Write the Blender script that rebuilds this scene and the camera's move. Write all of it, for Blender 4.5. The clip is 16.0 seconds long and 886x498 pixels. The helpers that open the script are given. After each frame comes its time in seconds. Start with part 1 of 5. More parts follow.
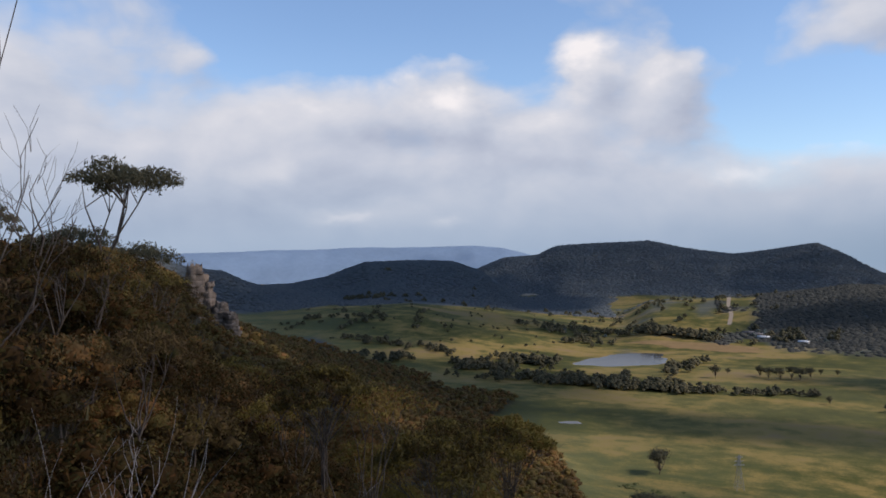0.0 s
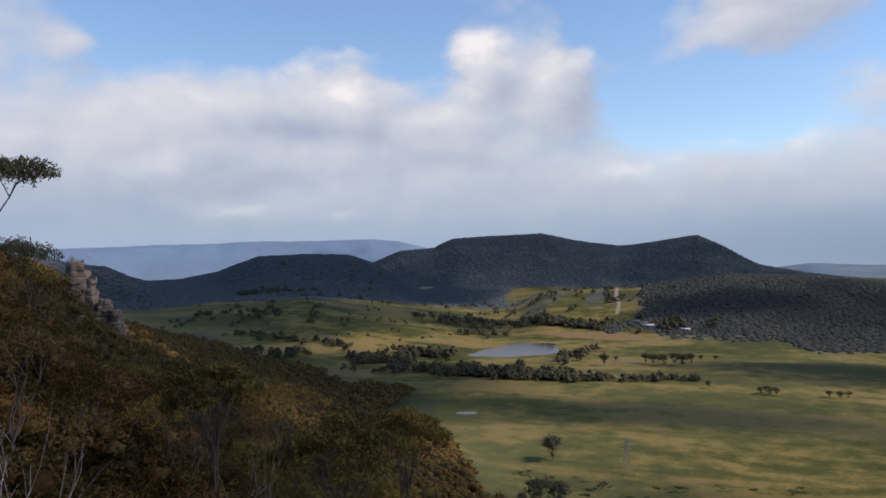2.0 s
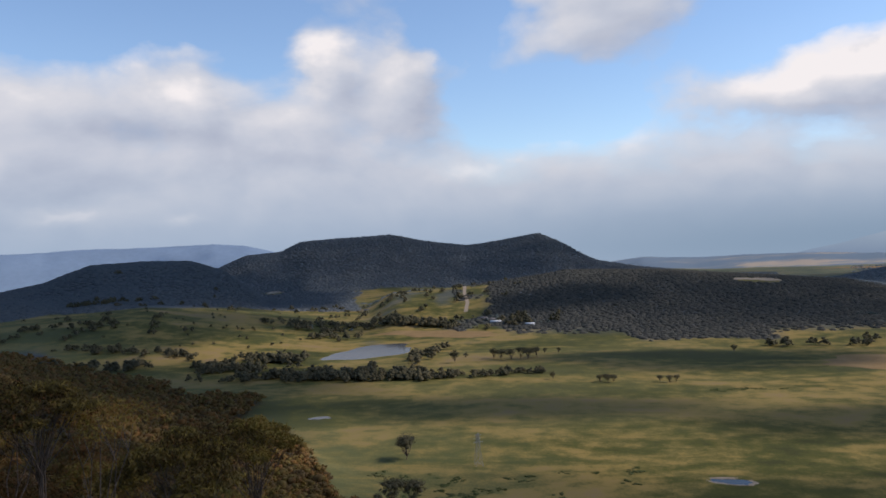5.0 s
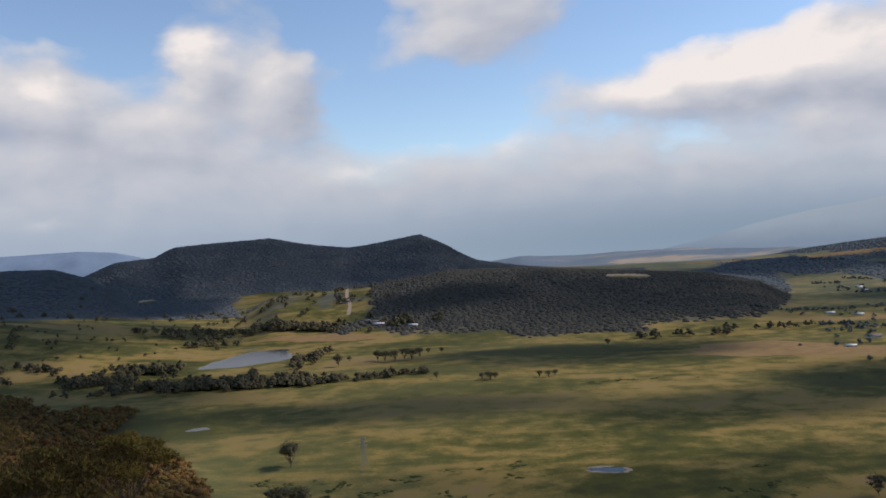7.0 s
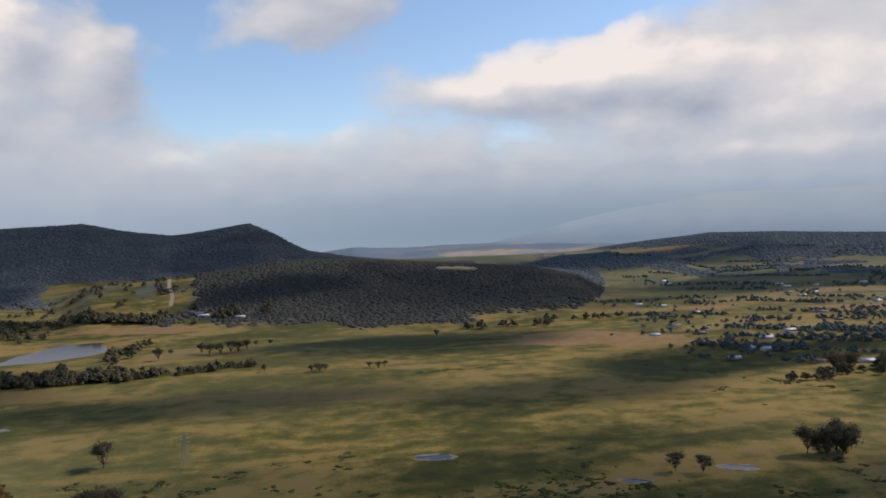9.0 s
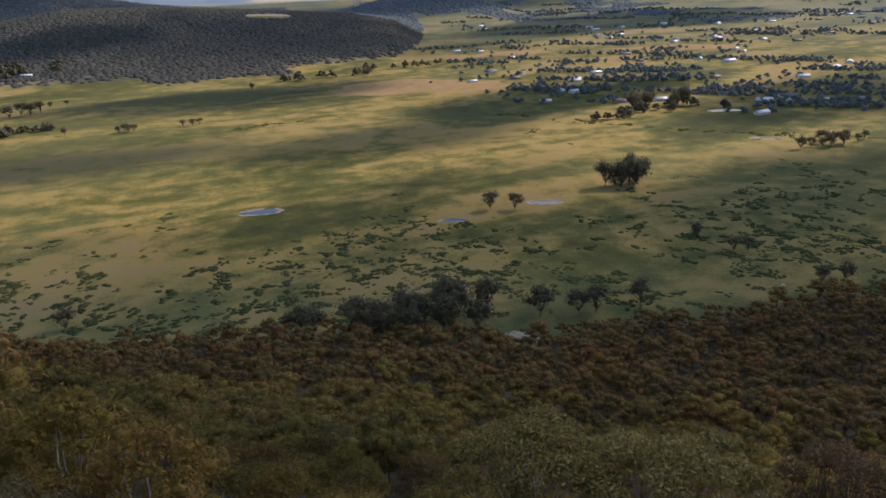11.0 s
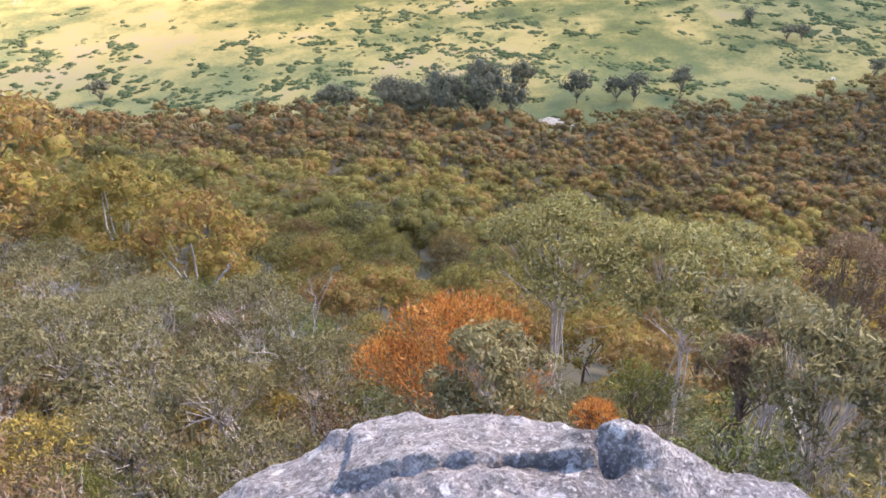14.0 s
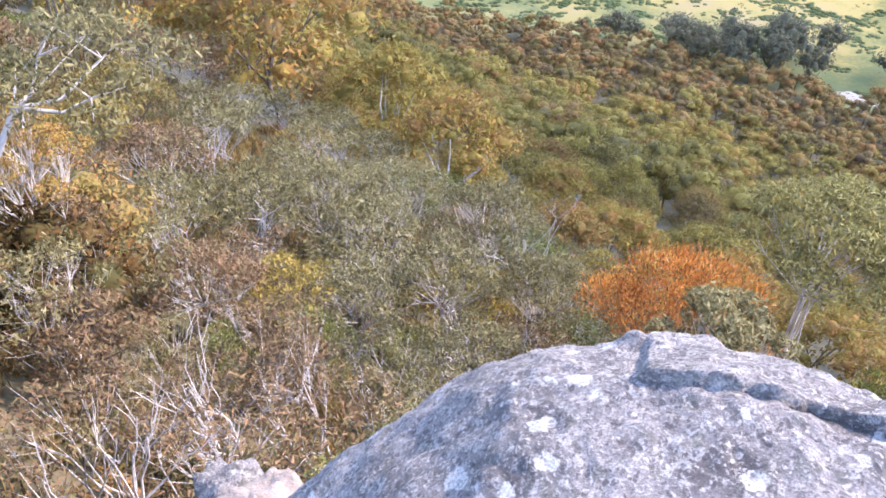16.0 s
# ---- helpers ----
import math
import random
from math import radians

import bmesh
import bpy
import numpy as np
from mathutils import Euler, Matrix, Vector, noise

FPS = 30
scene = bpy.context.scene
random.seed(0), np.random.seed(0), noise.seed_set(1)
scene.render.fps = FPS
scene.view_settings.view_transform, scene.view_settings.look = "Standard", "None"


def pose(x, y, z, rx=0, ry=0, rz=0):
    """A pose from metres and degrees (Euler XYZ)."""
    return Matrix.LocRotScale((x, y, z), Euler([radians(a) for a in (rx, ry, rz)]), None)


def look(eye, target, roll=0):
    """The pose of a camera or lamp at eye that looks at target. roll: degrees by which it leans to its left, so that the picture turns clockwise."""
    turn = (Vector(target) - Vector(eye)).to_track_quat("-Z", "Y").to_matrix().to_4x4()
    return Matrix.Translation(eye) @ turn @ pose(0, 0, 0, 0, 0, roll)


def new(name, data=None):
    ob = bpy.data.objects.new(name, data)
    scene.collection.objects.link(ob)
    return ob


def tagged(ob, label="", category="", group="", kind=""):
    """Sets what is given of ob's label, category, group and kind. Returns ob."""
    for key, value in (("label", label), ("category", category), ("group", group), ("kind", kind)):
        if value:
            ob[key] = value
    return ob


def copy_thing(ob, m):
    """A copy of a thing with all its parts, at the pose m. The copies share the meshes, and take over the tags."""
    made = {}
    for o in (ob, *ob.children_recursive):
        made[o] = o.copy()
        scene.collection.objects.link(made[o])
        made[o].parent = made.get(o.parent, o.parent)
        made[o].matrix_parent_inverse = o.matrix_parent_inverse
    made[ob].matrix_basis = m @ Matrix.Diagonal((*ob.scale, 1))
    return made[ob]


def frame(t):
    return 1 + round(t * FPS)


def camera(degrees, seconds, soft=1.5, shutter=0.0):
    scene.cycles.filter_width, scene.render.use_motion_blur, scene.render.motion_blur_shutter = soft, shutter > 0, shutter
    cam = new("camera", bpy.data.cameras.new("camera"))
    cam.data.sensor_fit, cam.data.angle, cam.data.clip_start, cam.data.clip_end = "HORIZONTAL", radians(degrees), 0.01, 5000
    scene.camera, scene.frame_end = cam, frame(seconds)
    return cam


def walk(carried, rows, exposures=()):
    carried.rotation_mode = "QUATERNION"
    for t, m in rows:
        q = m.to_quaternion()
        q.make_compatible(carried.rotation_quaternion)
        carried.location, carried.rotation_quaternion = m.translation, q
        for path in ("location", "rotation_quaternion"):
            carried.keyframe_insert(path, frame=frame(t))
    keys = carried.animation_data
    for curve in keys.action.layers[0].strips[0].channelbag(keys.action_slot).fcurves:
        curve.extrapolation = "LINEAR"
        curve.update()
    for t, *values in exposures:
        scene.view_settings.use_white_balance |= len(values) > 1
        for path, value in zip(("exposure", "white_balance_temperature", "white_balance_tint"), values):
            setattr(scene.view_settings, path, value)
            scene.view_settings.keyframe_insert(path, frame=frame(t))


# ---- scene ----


def view(x, y, az, el, roll, z=0.0):
    """Camera pose at the lookout: azimuth clockwise from +y, elevation, lean."""
    return pose(x, y, EYE + z, 90 + el, 0, -az) @ pose(0, 0, 0, 0, 0, roll)


EYE = 180.0
cam = camera(59.03, 16.0, soft=1.7)
walk(cam, [
    (0.0, view(-0.47, -0.02, -27.18, 0.84, -0.05)),
    (0.5, view(-0.45, -0.01, -25.68, 0.76, -0.06)),
    (1.0, view(-0.44, -0.00, -23.96, 0.83, -0.37)),
    (1.5, view(-0.42, 0.00, -21.90, 0.60, -0.75)),
    (2.0, view(-0.40, 0.01, -19.62, 0.33, -0.44)),
    (2.5, view(-0.39, 0.02, -18.33, 0.11, -0.74)),
    (3.0, view(-0.36, 0.02, -15.82, -0.20, -0.77)),
    (3.5, view(-0.34, 0.03, -13.30, -0.05, -0.98)),
    (4.0, view(-0.33, 0.03, -11.83, 0.11, -1.22)),
    (6.5, view(-0.24, 0.04, -2.44, 0.08, -2.86)),
    (7.0, view(-0.21, 0.04, 0.00, 0.00, -3.00)),
    (7.5, view(-0.19, 0.04, 2.90, -0.09, -3.07)),
    (8.0, view(-0.17, 0.04, 5.01, -0.36, -2.53)),
    (8.5, view(-0.12, 0.04, 9.45, -1.22, -2.30)),
    (9.0, view(-0.10, 0.03, 12.20, -1.14, -1.87)),
    (9.5, view(-0.04, 0.01, 19.02, -1.93, -1.84)),
    (10.0, view(0.00, 0.00, 22.47, -4.47, -4.08)),
    (10.2, view(0.00, 0.00, 24.82, -8.76, -3.56)),
    (12.3, view(0.00, 0.00, 23.02, -24.42, -3.13)),
    (12.5, view(-0.01, -0.01, 22.93, -25.48, -2.93, -0.01)),
    (13.0, view(-0.03, -0.01, 21.75, -28.74, -2.67, -0.03)),
    (13.5, view(-0.04, -0.05, 21.37, -31.27, -2.18, -0.03)),
    (14.0, view(-0.08, -0.06, 21.40, -35.31, -1.64, -0.04)),
    (14.5, view(-0.10, -0.06, 20.92, -37.67, -0.93, -0.06)),
    (15.0, view(-0.18, -0.07, 14.28, -38.98, -1.34, -0.06)),
    (15.5, view(-0.27, -0.09, 6.56, -39.26, -1.44, -0.06)),
    (16.0, view(-0.38, -0.13, -0.06, -40.45, -0.09, -0.05)),
], exposures=[(0.0, 0.0, 6500, 18), (4.0, 0.0, 6500, 18), (8.0, -0.1, 6900, 18), (10.2, -0.08, 6900, 18), (12.3, 2.5, 7000, 25), (13.0, 2.66, 7000, 25), (14.5, 3.38, 6900, 24), (16.0, 3.55, 6500, 24)])

# ---- sun and sky ----
SUN_AZ, SUN_EL = 78.0, 42.0
sun_way = Vector((math.sin(radians(SUN_AZ)) * math.cos(radians(SUN_EL)),
                  math.cos(radians(SUN_AZ)) * math.cos(radians(SUN_EL)), math.sin(radians(SUN_EL))))
sun = new("sun", bpy.data.lights.new("sun", "SUN"))
sun.data.energy, sun.data.angle, sun.data.color = 3.7, radians(1.0), (1.0, 0.94, 0.84)
sun.matrix_world = look(sun_way * 1000, (0, 0, 0))


class Nodes:
    """Short calls to lay out a node tree."""

    def __init__(self, tree):
        self.tree = tree
        tree.nodes.clear()

    def add(self, kind, inputs=(), operation=None, clamp=False, attribute=None, voronoi=None):
        n = self.tree.nodes.new(kind)
        if operation:
            n.operation = operation
        if clamp:
            n.use_clamp = True
        if attribute:
            n.attribute_name = attribute
        if voronoi:
            n.feature = voronoi
        for key, value in dict(inputs).items():
            if isinstance(value, bpy.types.NodeSocket):
                self.tree.links.new(value, n.inputs[key])
            else:
                n.inputs[key].default_value = value
        return n

    def math(self, op, a, b=0.0, c=0.0, clamp=False):
        n = self.add("ShaderNodeMath", {0: a, 1: b, 2: c}, operation=op, clamp=clamp)
        return n.outputs[0]

    def mix(self, f, a, b, blend="MIX"):
        n = self.tree.nodes.new("ShaderNodeMix")
        n.data_type, n.blend_type = "RGBA", blend
        for key, value in ((0, f), (6, a), (7, b)):
            if isinstance(value, bpy.types.NodeSocket):
                self.tree.links.new(value, n.inputs[key])
            else:
                n.inputs[key].default_value = value if key == 0 else (*value, 1.0)[:4]
        return n.outputs[2]

    def ramp(self, f, stops):
        n = self.add("ShaderNodeValToRGB", {0: f})
        while len(n.color_ramp.elements) < len(stops):
            n.color_ramp.elements.new(1.0)
        for e, (p, col) in zip(n.color_ramp.elements, stops):
            e.position = p
            e.color = (*col, 1.0) if isinstance(col, tuple) else (col, col, col, 1.0)
        return n.outputs[0]

    def noise(self, vec, scale, detail=3.0, rough=0.55, distort=0.0):
        return self.add("ShaderNodeTexNoise", {"Vector": vec, "Scale": scale, "Detail": detail,
                                               "Roughness": rough, "Distortion": distort}).outputs[0]


def sky_world():
    world = bpy.data.worlds.new("sky")
    scene.world = world
    world.use_nodes = True
    g = Nodes(world.node_tree)
    way = g.add("ShaderNodeTexCoord").outputs["Generated"]
    xyz = g.add("ShaderNodeSeparateXYZ", {0: way}).outputs
    az = g.math("MULTIPLY", g.math("ARCTAN2", xyz[0], xyz[1]), 57.3)
    el = g.math("MULTIPLY", g.math("ARCSINE", xyz[2]), 57.3)

    def vec(op, a, b):
        return g.add("ShaderNodeVectorMath", {0: a, 1: b}, operation=op).outputs[1 if op == "DOT_PRODUCT" else 0]

    def blobs(at, start, shapes):
        for a, e, wa, we, amount in shapes:
            u = vec("MULTIPLY", vec("SUBTRACT", at, (a, e, 0.0)), (1 / wa, 1 / we, 0.0))
            start = g.math("MULTIPLY_ADD", g.math("POWER", 0.3679, vec("DOT_PRODUCT", u, u)), amount, start)
        return start

    def field(da, de):
        """Thickness of the broken cloud round (azimuth, elevation), billowed at several sizes."""
        at = g.add("ShaderNodeCombineXYZ", {0: g.math("ADD", az, da), 1: g.math("ADD", el, de), 2: 0.0}).outputs[0]
        flat = vec("MULTIPLY", at, (1.0, 1.6, 1.0))
        wob = g.add("ShaderNodeTexNoise", {"Vector": flat, "Scale": 0.2, "Detail": 4.0, "Roughness": 0.55}).outputs[1]
        at = vec("ADD", at, vec("MULTIPLY", vec("SUBTRACT", wob, (0.5, 0.5, 0.5)), (4.5, 2.6, 0.0)))
        big = g.noise(flat, 0.085, 6.0, 0.52, 0.25)
        cell = g.add("ShaderNodeTexVoronoi", {"Vector": vec("ADD", flat, vec("MULTIPLY", wob, (2.0, 2.0, 0.0))), "Scale": 0.42}).outputs[0]
        thick = g.math("MULTIPLY_ADD", g.math("SUBTRACT", big, 0.5), 1.5, 0.0)
        thick = g.math("MULTIPLY_ADD", g.math("SUBTRACT", 0.45, cell), 0.16, thick)
        thick = blobs(at, thick, CLOUD_BANKS)
        low = g.math("SUBTRACT", 1.0, g.math("DIVIDE", g.math("SUBTRACT", g.math("ADD", el, de), 3.5), 5.5), clamp=True)
        return g.math("MULTIPLY_ADD", low, 0.8, thick), at

    cover, at = field(0.0, 0.0)
    toward, _ = field(-1.1, 1.3)
    mask = g.ramp(cover, [(0.0, 0.02), (0.12, 0.3), (0.3, 0.8), (0.55, 1.0)])
    air = g.add("ShaderNodeTexSky")
    air.sky_type, air.sun_disc = "NISHITA", False
    air.sun_elevation, air.sun_rotation = radians(SUN_EL), radians(SUN_AZ)
    air.altitude, air.air_density, air.dust_density, air.ozone_density = 900.0, 1.15, 0.4, 2.0
    sky = g.mix(1.0, air.outputs[0], (1.06, 1.18, 1.24), "MULTIPLY")
    # sunlit heads and grey bases
    head = g.math("MULTIPLY_ADD", g.math("SUBTRACT", cover, toward), 0.75, 0.42)
    head = g.math("SUBTRACT", head, g.math("MULTIPLY", g.math("SUBTRACT", cover, 0.7, clamp=True), 0.12))
    head = blobs(at, head, CLOUD_HEADS)
    cloud = g.ramp(head, [(0.0, (2.9, 3.4, 4.2)), (0.4, (4.0, 4.5, 5.1)), (0.75, (5.2, 5.5, 5.75)), (1.0, (6.8, 6.8, 6.65))])
    near_ground = g.math("SUBTRACT", 1.0, g.math("DIVIDE", el, 7.5), clamp=True)
    cloud = g.mix(g.math("MULTIPLY", near_ground, 0.9), cloud, (2.5, 3.42, 4.4))
    gloom = blobs(g.add("ShaderNodeCombineXYZ", {0: az, 1: el, 2: 0.0}).outputs[0], 0.0, [(20, 0.0, 26, 3.0, 0.8)])
    cloud = g.mix(g.math("MULTIPLY", gloom, 1.0, clamp=True), cloud, (1.6, 2.4, 3.2))
    both = g.mix(mask, sky, cloud)
    ground = g.math("GREATER_THAN", el, -1.5)
    both = g.mix(ground, (0.35, 0.4, 0.3), both)
    bg = g.add("ShaderNodeBackground", {0: both, 1: 0.13})
    g.add("ShaderNodeOutputWorld", {0: bg.outputs[0]})


CLOUD_BANKS = [  # azimuth, elevation, half widths, amount: banks (positive) and gaps of blue (negative)
    (-57, 9, 6.5, 6.5, 0.85), (-45, 13.8, 2.4, 1.1, 0.5), (-46, 9, 6, 3, 0.35), (-36, 8.3, 9, 3.8, 0.85), (-26.4, 10.6, 3.0, 2.4, 0.7), (-20, 9.0, 4, 2.2, 0.6),
    (-16.8, 13.4, 2.1, 2.0, 0.95), (-11.4, 12.2, 3.2, 2.6, 1.0), (-14, 9.8, 5, 1.8, 0.5), (-26.5, 14.4, 4.0, 0.7, 0.35), (-32, 15.5, 9, 2.2, -0.55), (0.5, 10.2, 5.5, 2.2, -0.9), (-7, 16.5, 4, 2, -0.6),
    (3.5, 16.8, 6.5, 3.2, 0.9), (15, 10.2, 8, 1.9, 0.85), (27, 10.8, 9, 2.8, 0.8), (44, 12, 13, 7, 0.9), (14.5, 15.2, 5, 1.5, -0.8), (23, 16.2, 8, 2.0, -0.7),
]
CLOUD_HEADS = [
    (-26.5, 11.6, 2.6, 1.0, 0.25), (-16, 14.2, 2.6, 1.2, 0.25), (-39.5, 6.2, 1.6, 0.9, 0.3), (-6.5, 5.8, 2.4, 1.0, 0.45), (-34.5, 2.9, 2.2, 0.45, 0.5), (-27, 2.9, 1.4, 0.4, 0.35),
    (-30, 8.9, 3.2, 0.9, -0.3), (-46, 3.5, 5, 1.2, -0.25), (22, 11, 12, 1.6, 0.35), (44, 9.5, 14, 3, 0.5), (31, 8.4, 2.6, 1.2, -0.3), (44, 6.6, 4.0, 1.0, -0.3), (36, 5.3, 9, 0.7, 0.35),
]
sky_world()

# ---- materials ----
def material(name):
    m = bpy.data.materials.new(name)
    m.use_nodes = True
    return m, Nodes(m.node_tree)


def finish(g, color, rough=0.85, bump=None, strength=0.3, distance=0.05, metal=0.0, leaf=0.0, spec=0.3):
    p = g.add("ShaderNodeBsdfPrincipled", {"Base Color": color if isinstance(color, bpy.types.NodeSocket) else (*color, 1.0),
                                           "Roughness": rough, "Metallic": metal, "Specular IOR Level": spec})
    if bump is not None:
        b = g.add("ShaderNodeBump", {"Height": bump, "Strength": strength, "Distance": distance})
        g.tree.links.new(b.outputs[0], p.inputs["Normal"])
    last = p.outputs[0]
    if leaf:
        tr = g.add("ShaderNodeBsdfTranslucent", {0: color if isinstance(color, bpy.types.NodeSocket) else (*color, 1.0)})
        last = g.add("ShaderNodeMixShader", {0: leaf, 1: last, 2: tr.outputs[0]}).outputs[0]
    g.add("ShaderNodeOutputMaterial", {0: last})


def where(g):
    return g.add("ShaderNodeNewGeometry").outputs["Position"]


def leaves(name, stops, rough=0.5, leaf=0.25, spread=0.5, spec=0.3, grain=0.0, rough_leaf=0.0):
    """Foliage: colours by leaf (island), drifting with the place and with the plant."""
    m, g = material(name)
    geo = g.add("ShaderNodeNewGeometry").outputs
    plant = g.add("ShaderNodeObjectInfo").outputs["Random"]
    tone = g.math("FRACT", g.math("ADD", plant, g.add("ShaderNodeAttribute", attribute="tone").outputs["Fac"]))
    drift = g.noise(geo["Position"], 0.025, 3.0, 0.6)
    own = g.math("ADD", g.math("MULTIPLY", tone, 0.65), g.math("MULTIPLY", drift, 0.35))
    f = g.math("ADD", g.math("MULTIPLY", geo["Random Per Island"], spread), g.math("MULTIPLY", own, 1.0 - spread))
    f = g.math("ADD", f, g.math("MULTIPLY", g.math("SUBTRACT", g.noise(geo["Position"], 1.3, 3.0, 0.6), 0.5), grain))
    if rough_leaf:
        h = g.math("ADD", g.noise(geo["Position"], 1.1, 4.0, 0.65), g.math("MULTIPLY", g.noise(geo["Position"], 4.5, 3.0, 0.6), 0.5))
        finish(g, g.ramp(f, stops), rough, h, 1.0, rough_leaf, leaf=leaf, spec=spec)
    else:
        finish(g, g.ramp(f, stops), rough, leaf=leaf, spec=spec)
    return m


def plain(name, color, rough=0.8, vary=0.25, scale=3.0, bump=0.2, metal=0.0, spec=0.3):
    m, g = material(name)
    at = where(g)
    n = g.noise(at, scale, 5.0, 0.6)
    n2 = g.noise(at, scale * 9, 3.0, 0.6)
    f = g.math("ADD", g.math("MULTIPLY", n, 0.65), g.math("MULTIPLY", n2, 0.35))
    col = g.ramp(f, [(0.3, tuple(c * (1 - vary) for c in color)), (0.7, tuple(min(1, c * (1 + vary)) for c in color))])
    finish(g, col, rough, n2, bump, 0.02, metal, spec=spec)
    return m


def ground_material():
    """Valley pasture in green and dried patches; litter and bare earth under the woods."""
    m, g = material("ground")
    at = where(g)
    woods = g.add("ShaderNodeAttribute", attribute="woods").outputs["Fac"]
    stretch = g.add("ShaderNodeMapping", {"Vector": at, "Rotation": (0, 0, radians(25)), "Scale": (0.45, 1.0, 1.0)}).outputs[0]
    patch = g.noise(stretch, 0.0075, 5.0, 0.58, 0.6)
    mid = g.noise(at, 0.035, 5.0, 0.6)
    fine = g.noise(at, 0.5, 4.0, 0.65)
    f = g.math("ADD", g.math("MULTIPLY", patch, 0.72), g.math("MULTIPLY", mid, 0.4))
    f = g.math("ADD", f, g.math("SUBTRACT", g.math("MULTIPLY", fine, 0.16), 0.14))
    grass = g.ramp(f, [(0.37, (0.04, 0.043, 0.012)), (0.45, (0.068, 0.067, 0.015)), (0.5, (0.125, 0.102, 0.028)), (0.56, (0.218, 0.153, 0.045)), (0.66, (0.21, 0.14, 0.068))])
    hue = g.noise(stretch, 0.003, 3.0, 0.5)
    grass = g.mix(g.ramp(hue, [(0.48, 0.0), (0.62, 0.3)]), grass, (0.135, 0.125, 0.052))
    damp = g.add("ShaderNodeAttribute", attribute="damp").outputs["Fac"]
    grass = g.mix(g.math("MULTIPLY", damp, g.ramp(mid, [(0.35, 0.6), (0.7, 0.2)])), grass, (0.115, 0.122, 0.055))
    # far woodland floor and outer pasture are tinted towards haze with distance
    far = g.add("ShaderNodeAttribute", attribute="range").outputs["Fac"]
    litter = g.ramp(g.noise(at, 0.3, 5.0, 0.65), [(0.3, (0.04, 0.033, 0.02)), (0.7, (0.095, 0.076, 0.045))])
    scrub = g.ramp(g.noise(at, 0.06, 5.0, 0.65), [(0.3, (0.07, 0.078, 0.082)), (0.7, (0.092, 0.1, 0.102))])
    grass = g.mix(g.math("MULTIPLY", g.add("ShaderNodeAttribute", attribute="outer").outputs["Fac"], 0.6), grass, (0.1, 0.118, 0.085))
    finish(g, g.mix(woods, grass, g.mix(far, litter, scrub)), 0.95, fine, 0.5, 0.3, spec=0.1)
    return m


M_GROUND = ground_material()
M_ESC = leaves("escarpment_leaves", [(0.1, (0.083, 0.064, 0.028)), (0.3, (0.132, 0.099, 0.034)), (0.45, (0.196, 0.143, 0.034)), (0.57, (0.250, 0.184, 0.043)), (0.68, (0.245, 0.115, 0.034)), (0.82, (0.186, 0.138, 0.059))], 0.75, 0.35, 0.3, 0.08, 0.4, 0.25)
M_BROWN = leaves("brown_leaves", [(0.12, (0.101, 0.065, 0.034)), (0.35, (0.149, 0.097, 0.038)), (0.5, (0.172, 0.127, 0.038)), (0.62, (0.218, 0.099, 0.034)), (0.8, (0.149, 0.113, 0.051))], 0.8, 0.35, 0.3, 0.06, 0.35, 0.2)
# distance haze is painted into these two leaf colours, bluer and paler than foliage
M_FAR = leaves("hazed_far_leaves", [(0.15, (0.130, 0.150, 0.161)), (0.85, (0.168, 0.186, 0.190))], 0.9, 0.5, 0.2, 0.0)
M_RIDGE = leaves("haze_tinted_leaves", [(0.15, (0.136, 0.173, 0.194)), (0.85, (0.173, 0.204, 0.222))], 0.9, 0.5, 0.3, 0.0)
M_SPUR = leaves("grey_green_leaves", [(0.15, (0.085, 0.089, 0.080)), (0.85, (0.137, 0.131, 0.112))], 0.9, 0.5, 0.15, 0.0, 0.3)
# rust-brown heath; part of the crest's shade is put into these darker colours
M_HEATH = leaves("shaded_heath_leaves", [(0.12, (0.02, 0.013, 0.007)), (0.38, (0.05, 0.028, 0.01)), (0.55, (0.045, 0.04, 0.013)), (0.7, (0.09, 0.04, 0.014)), (0.9, (0.08, 0.066, 0.022))], 0.7, 0.3, 0.5, 0.06, 0.3)
M_DRY = plain("dry_grass", (0.21, 0.135, 0.06), 0.95, 0.25, 0.05, 0.3, spec=0.1)
# leaf colours lifted to carry the haze over the far houses
M_VILLAGE = leaves("haze_paled_village_leaves", [(0.2, (0.115, 0.135, 0.125)), (0.8, (0.155, 0.176, 0.156))], 0.9, 0.4, 0.3, 0.0)
M_VALLEY = leaves("paddock_tree_leaves", [(0.2, (0.078, 0.075, 0.049)), (0.5, (0.120, 0.109, 0.065)), (0.85, (0.162, 0.134, 0.076))], 0.8, 0.4, 0.4, 0.03, 0.3)
M_OLIVE = leaves("olive_leaves", [(0.12, (0.055, 0.046, 0.022)), (0.42, (0.113, 0.096, 0.039)), (0.7, (0.168, 0.142, 0.064)), (0.95, (0.234, 0.194, 0.109))], 0.65, 0.4, 0.7, 0.1)
M_LIGHT = leaves("yellow_olive_leaves", [(0.1, (0.056, 0.049, 0.020)), (0.4, (0.136, 0.119, 0.036)), (0.7, (0.208, 0.177, 0.056)), (0.95, (0.288, 0.243, 0.120))], 0.6, 0.4, 0.75, 0.12)
M_ORANGE = leaves("orange_leaves", [(0.08, (0.04, 0.032, 0.012)), (0.24, (0.11, 0.045, 0.012)), (0.45, (0.28, 0.082, 0.014)), (0.7, (0.4, 0.14, 0.026)), (0.95, (0.46, 0.23, 0.055))], 0.5, 0.35, 0.8, grain=0.9)
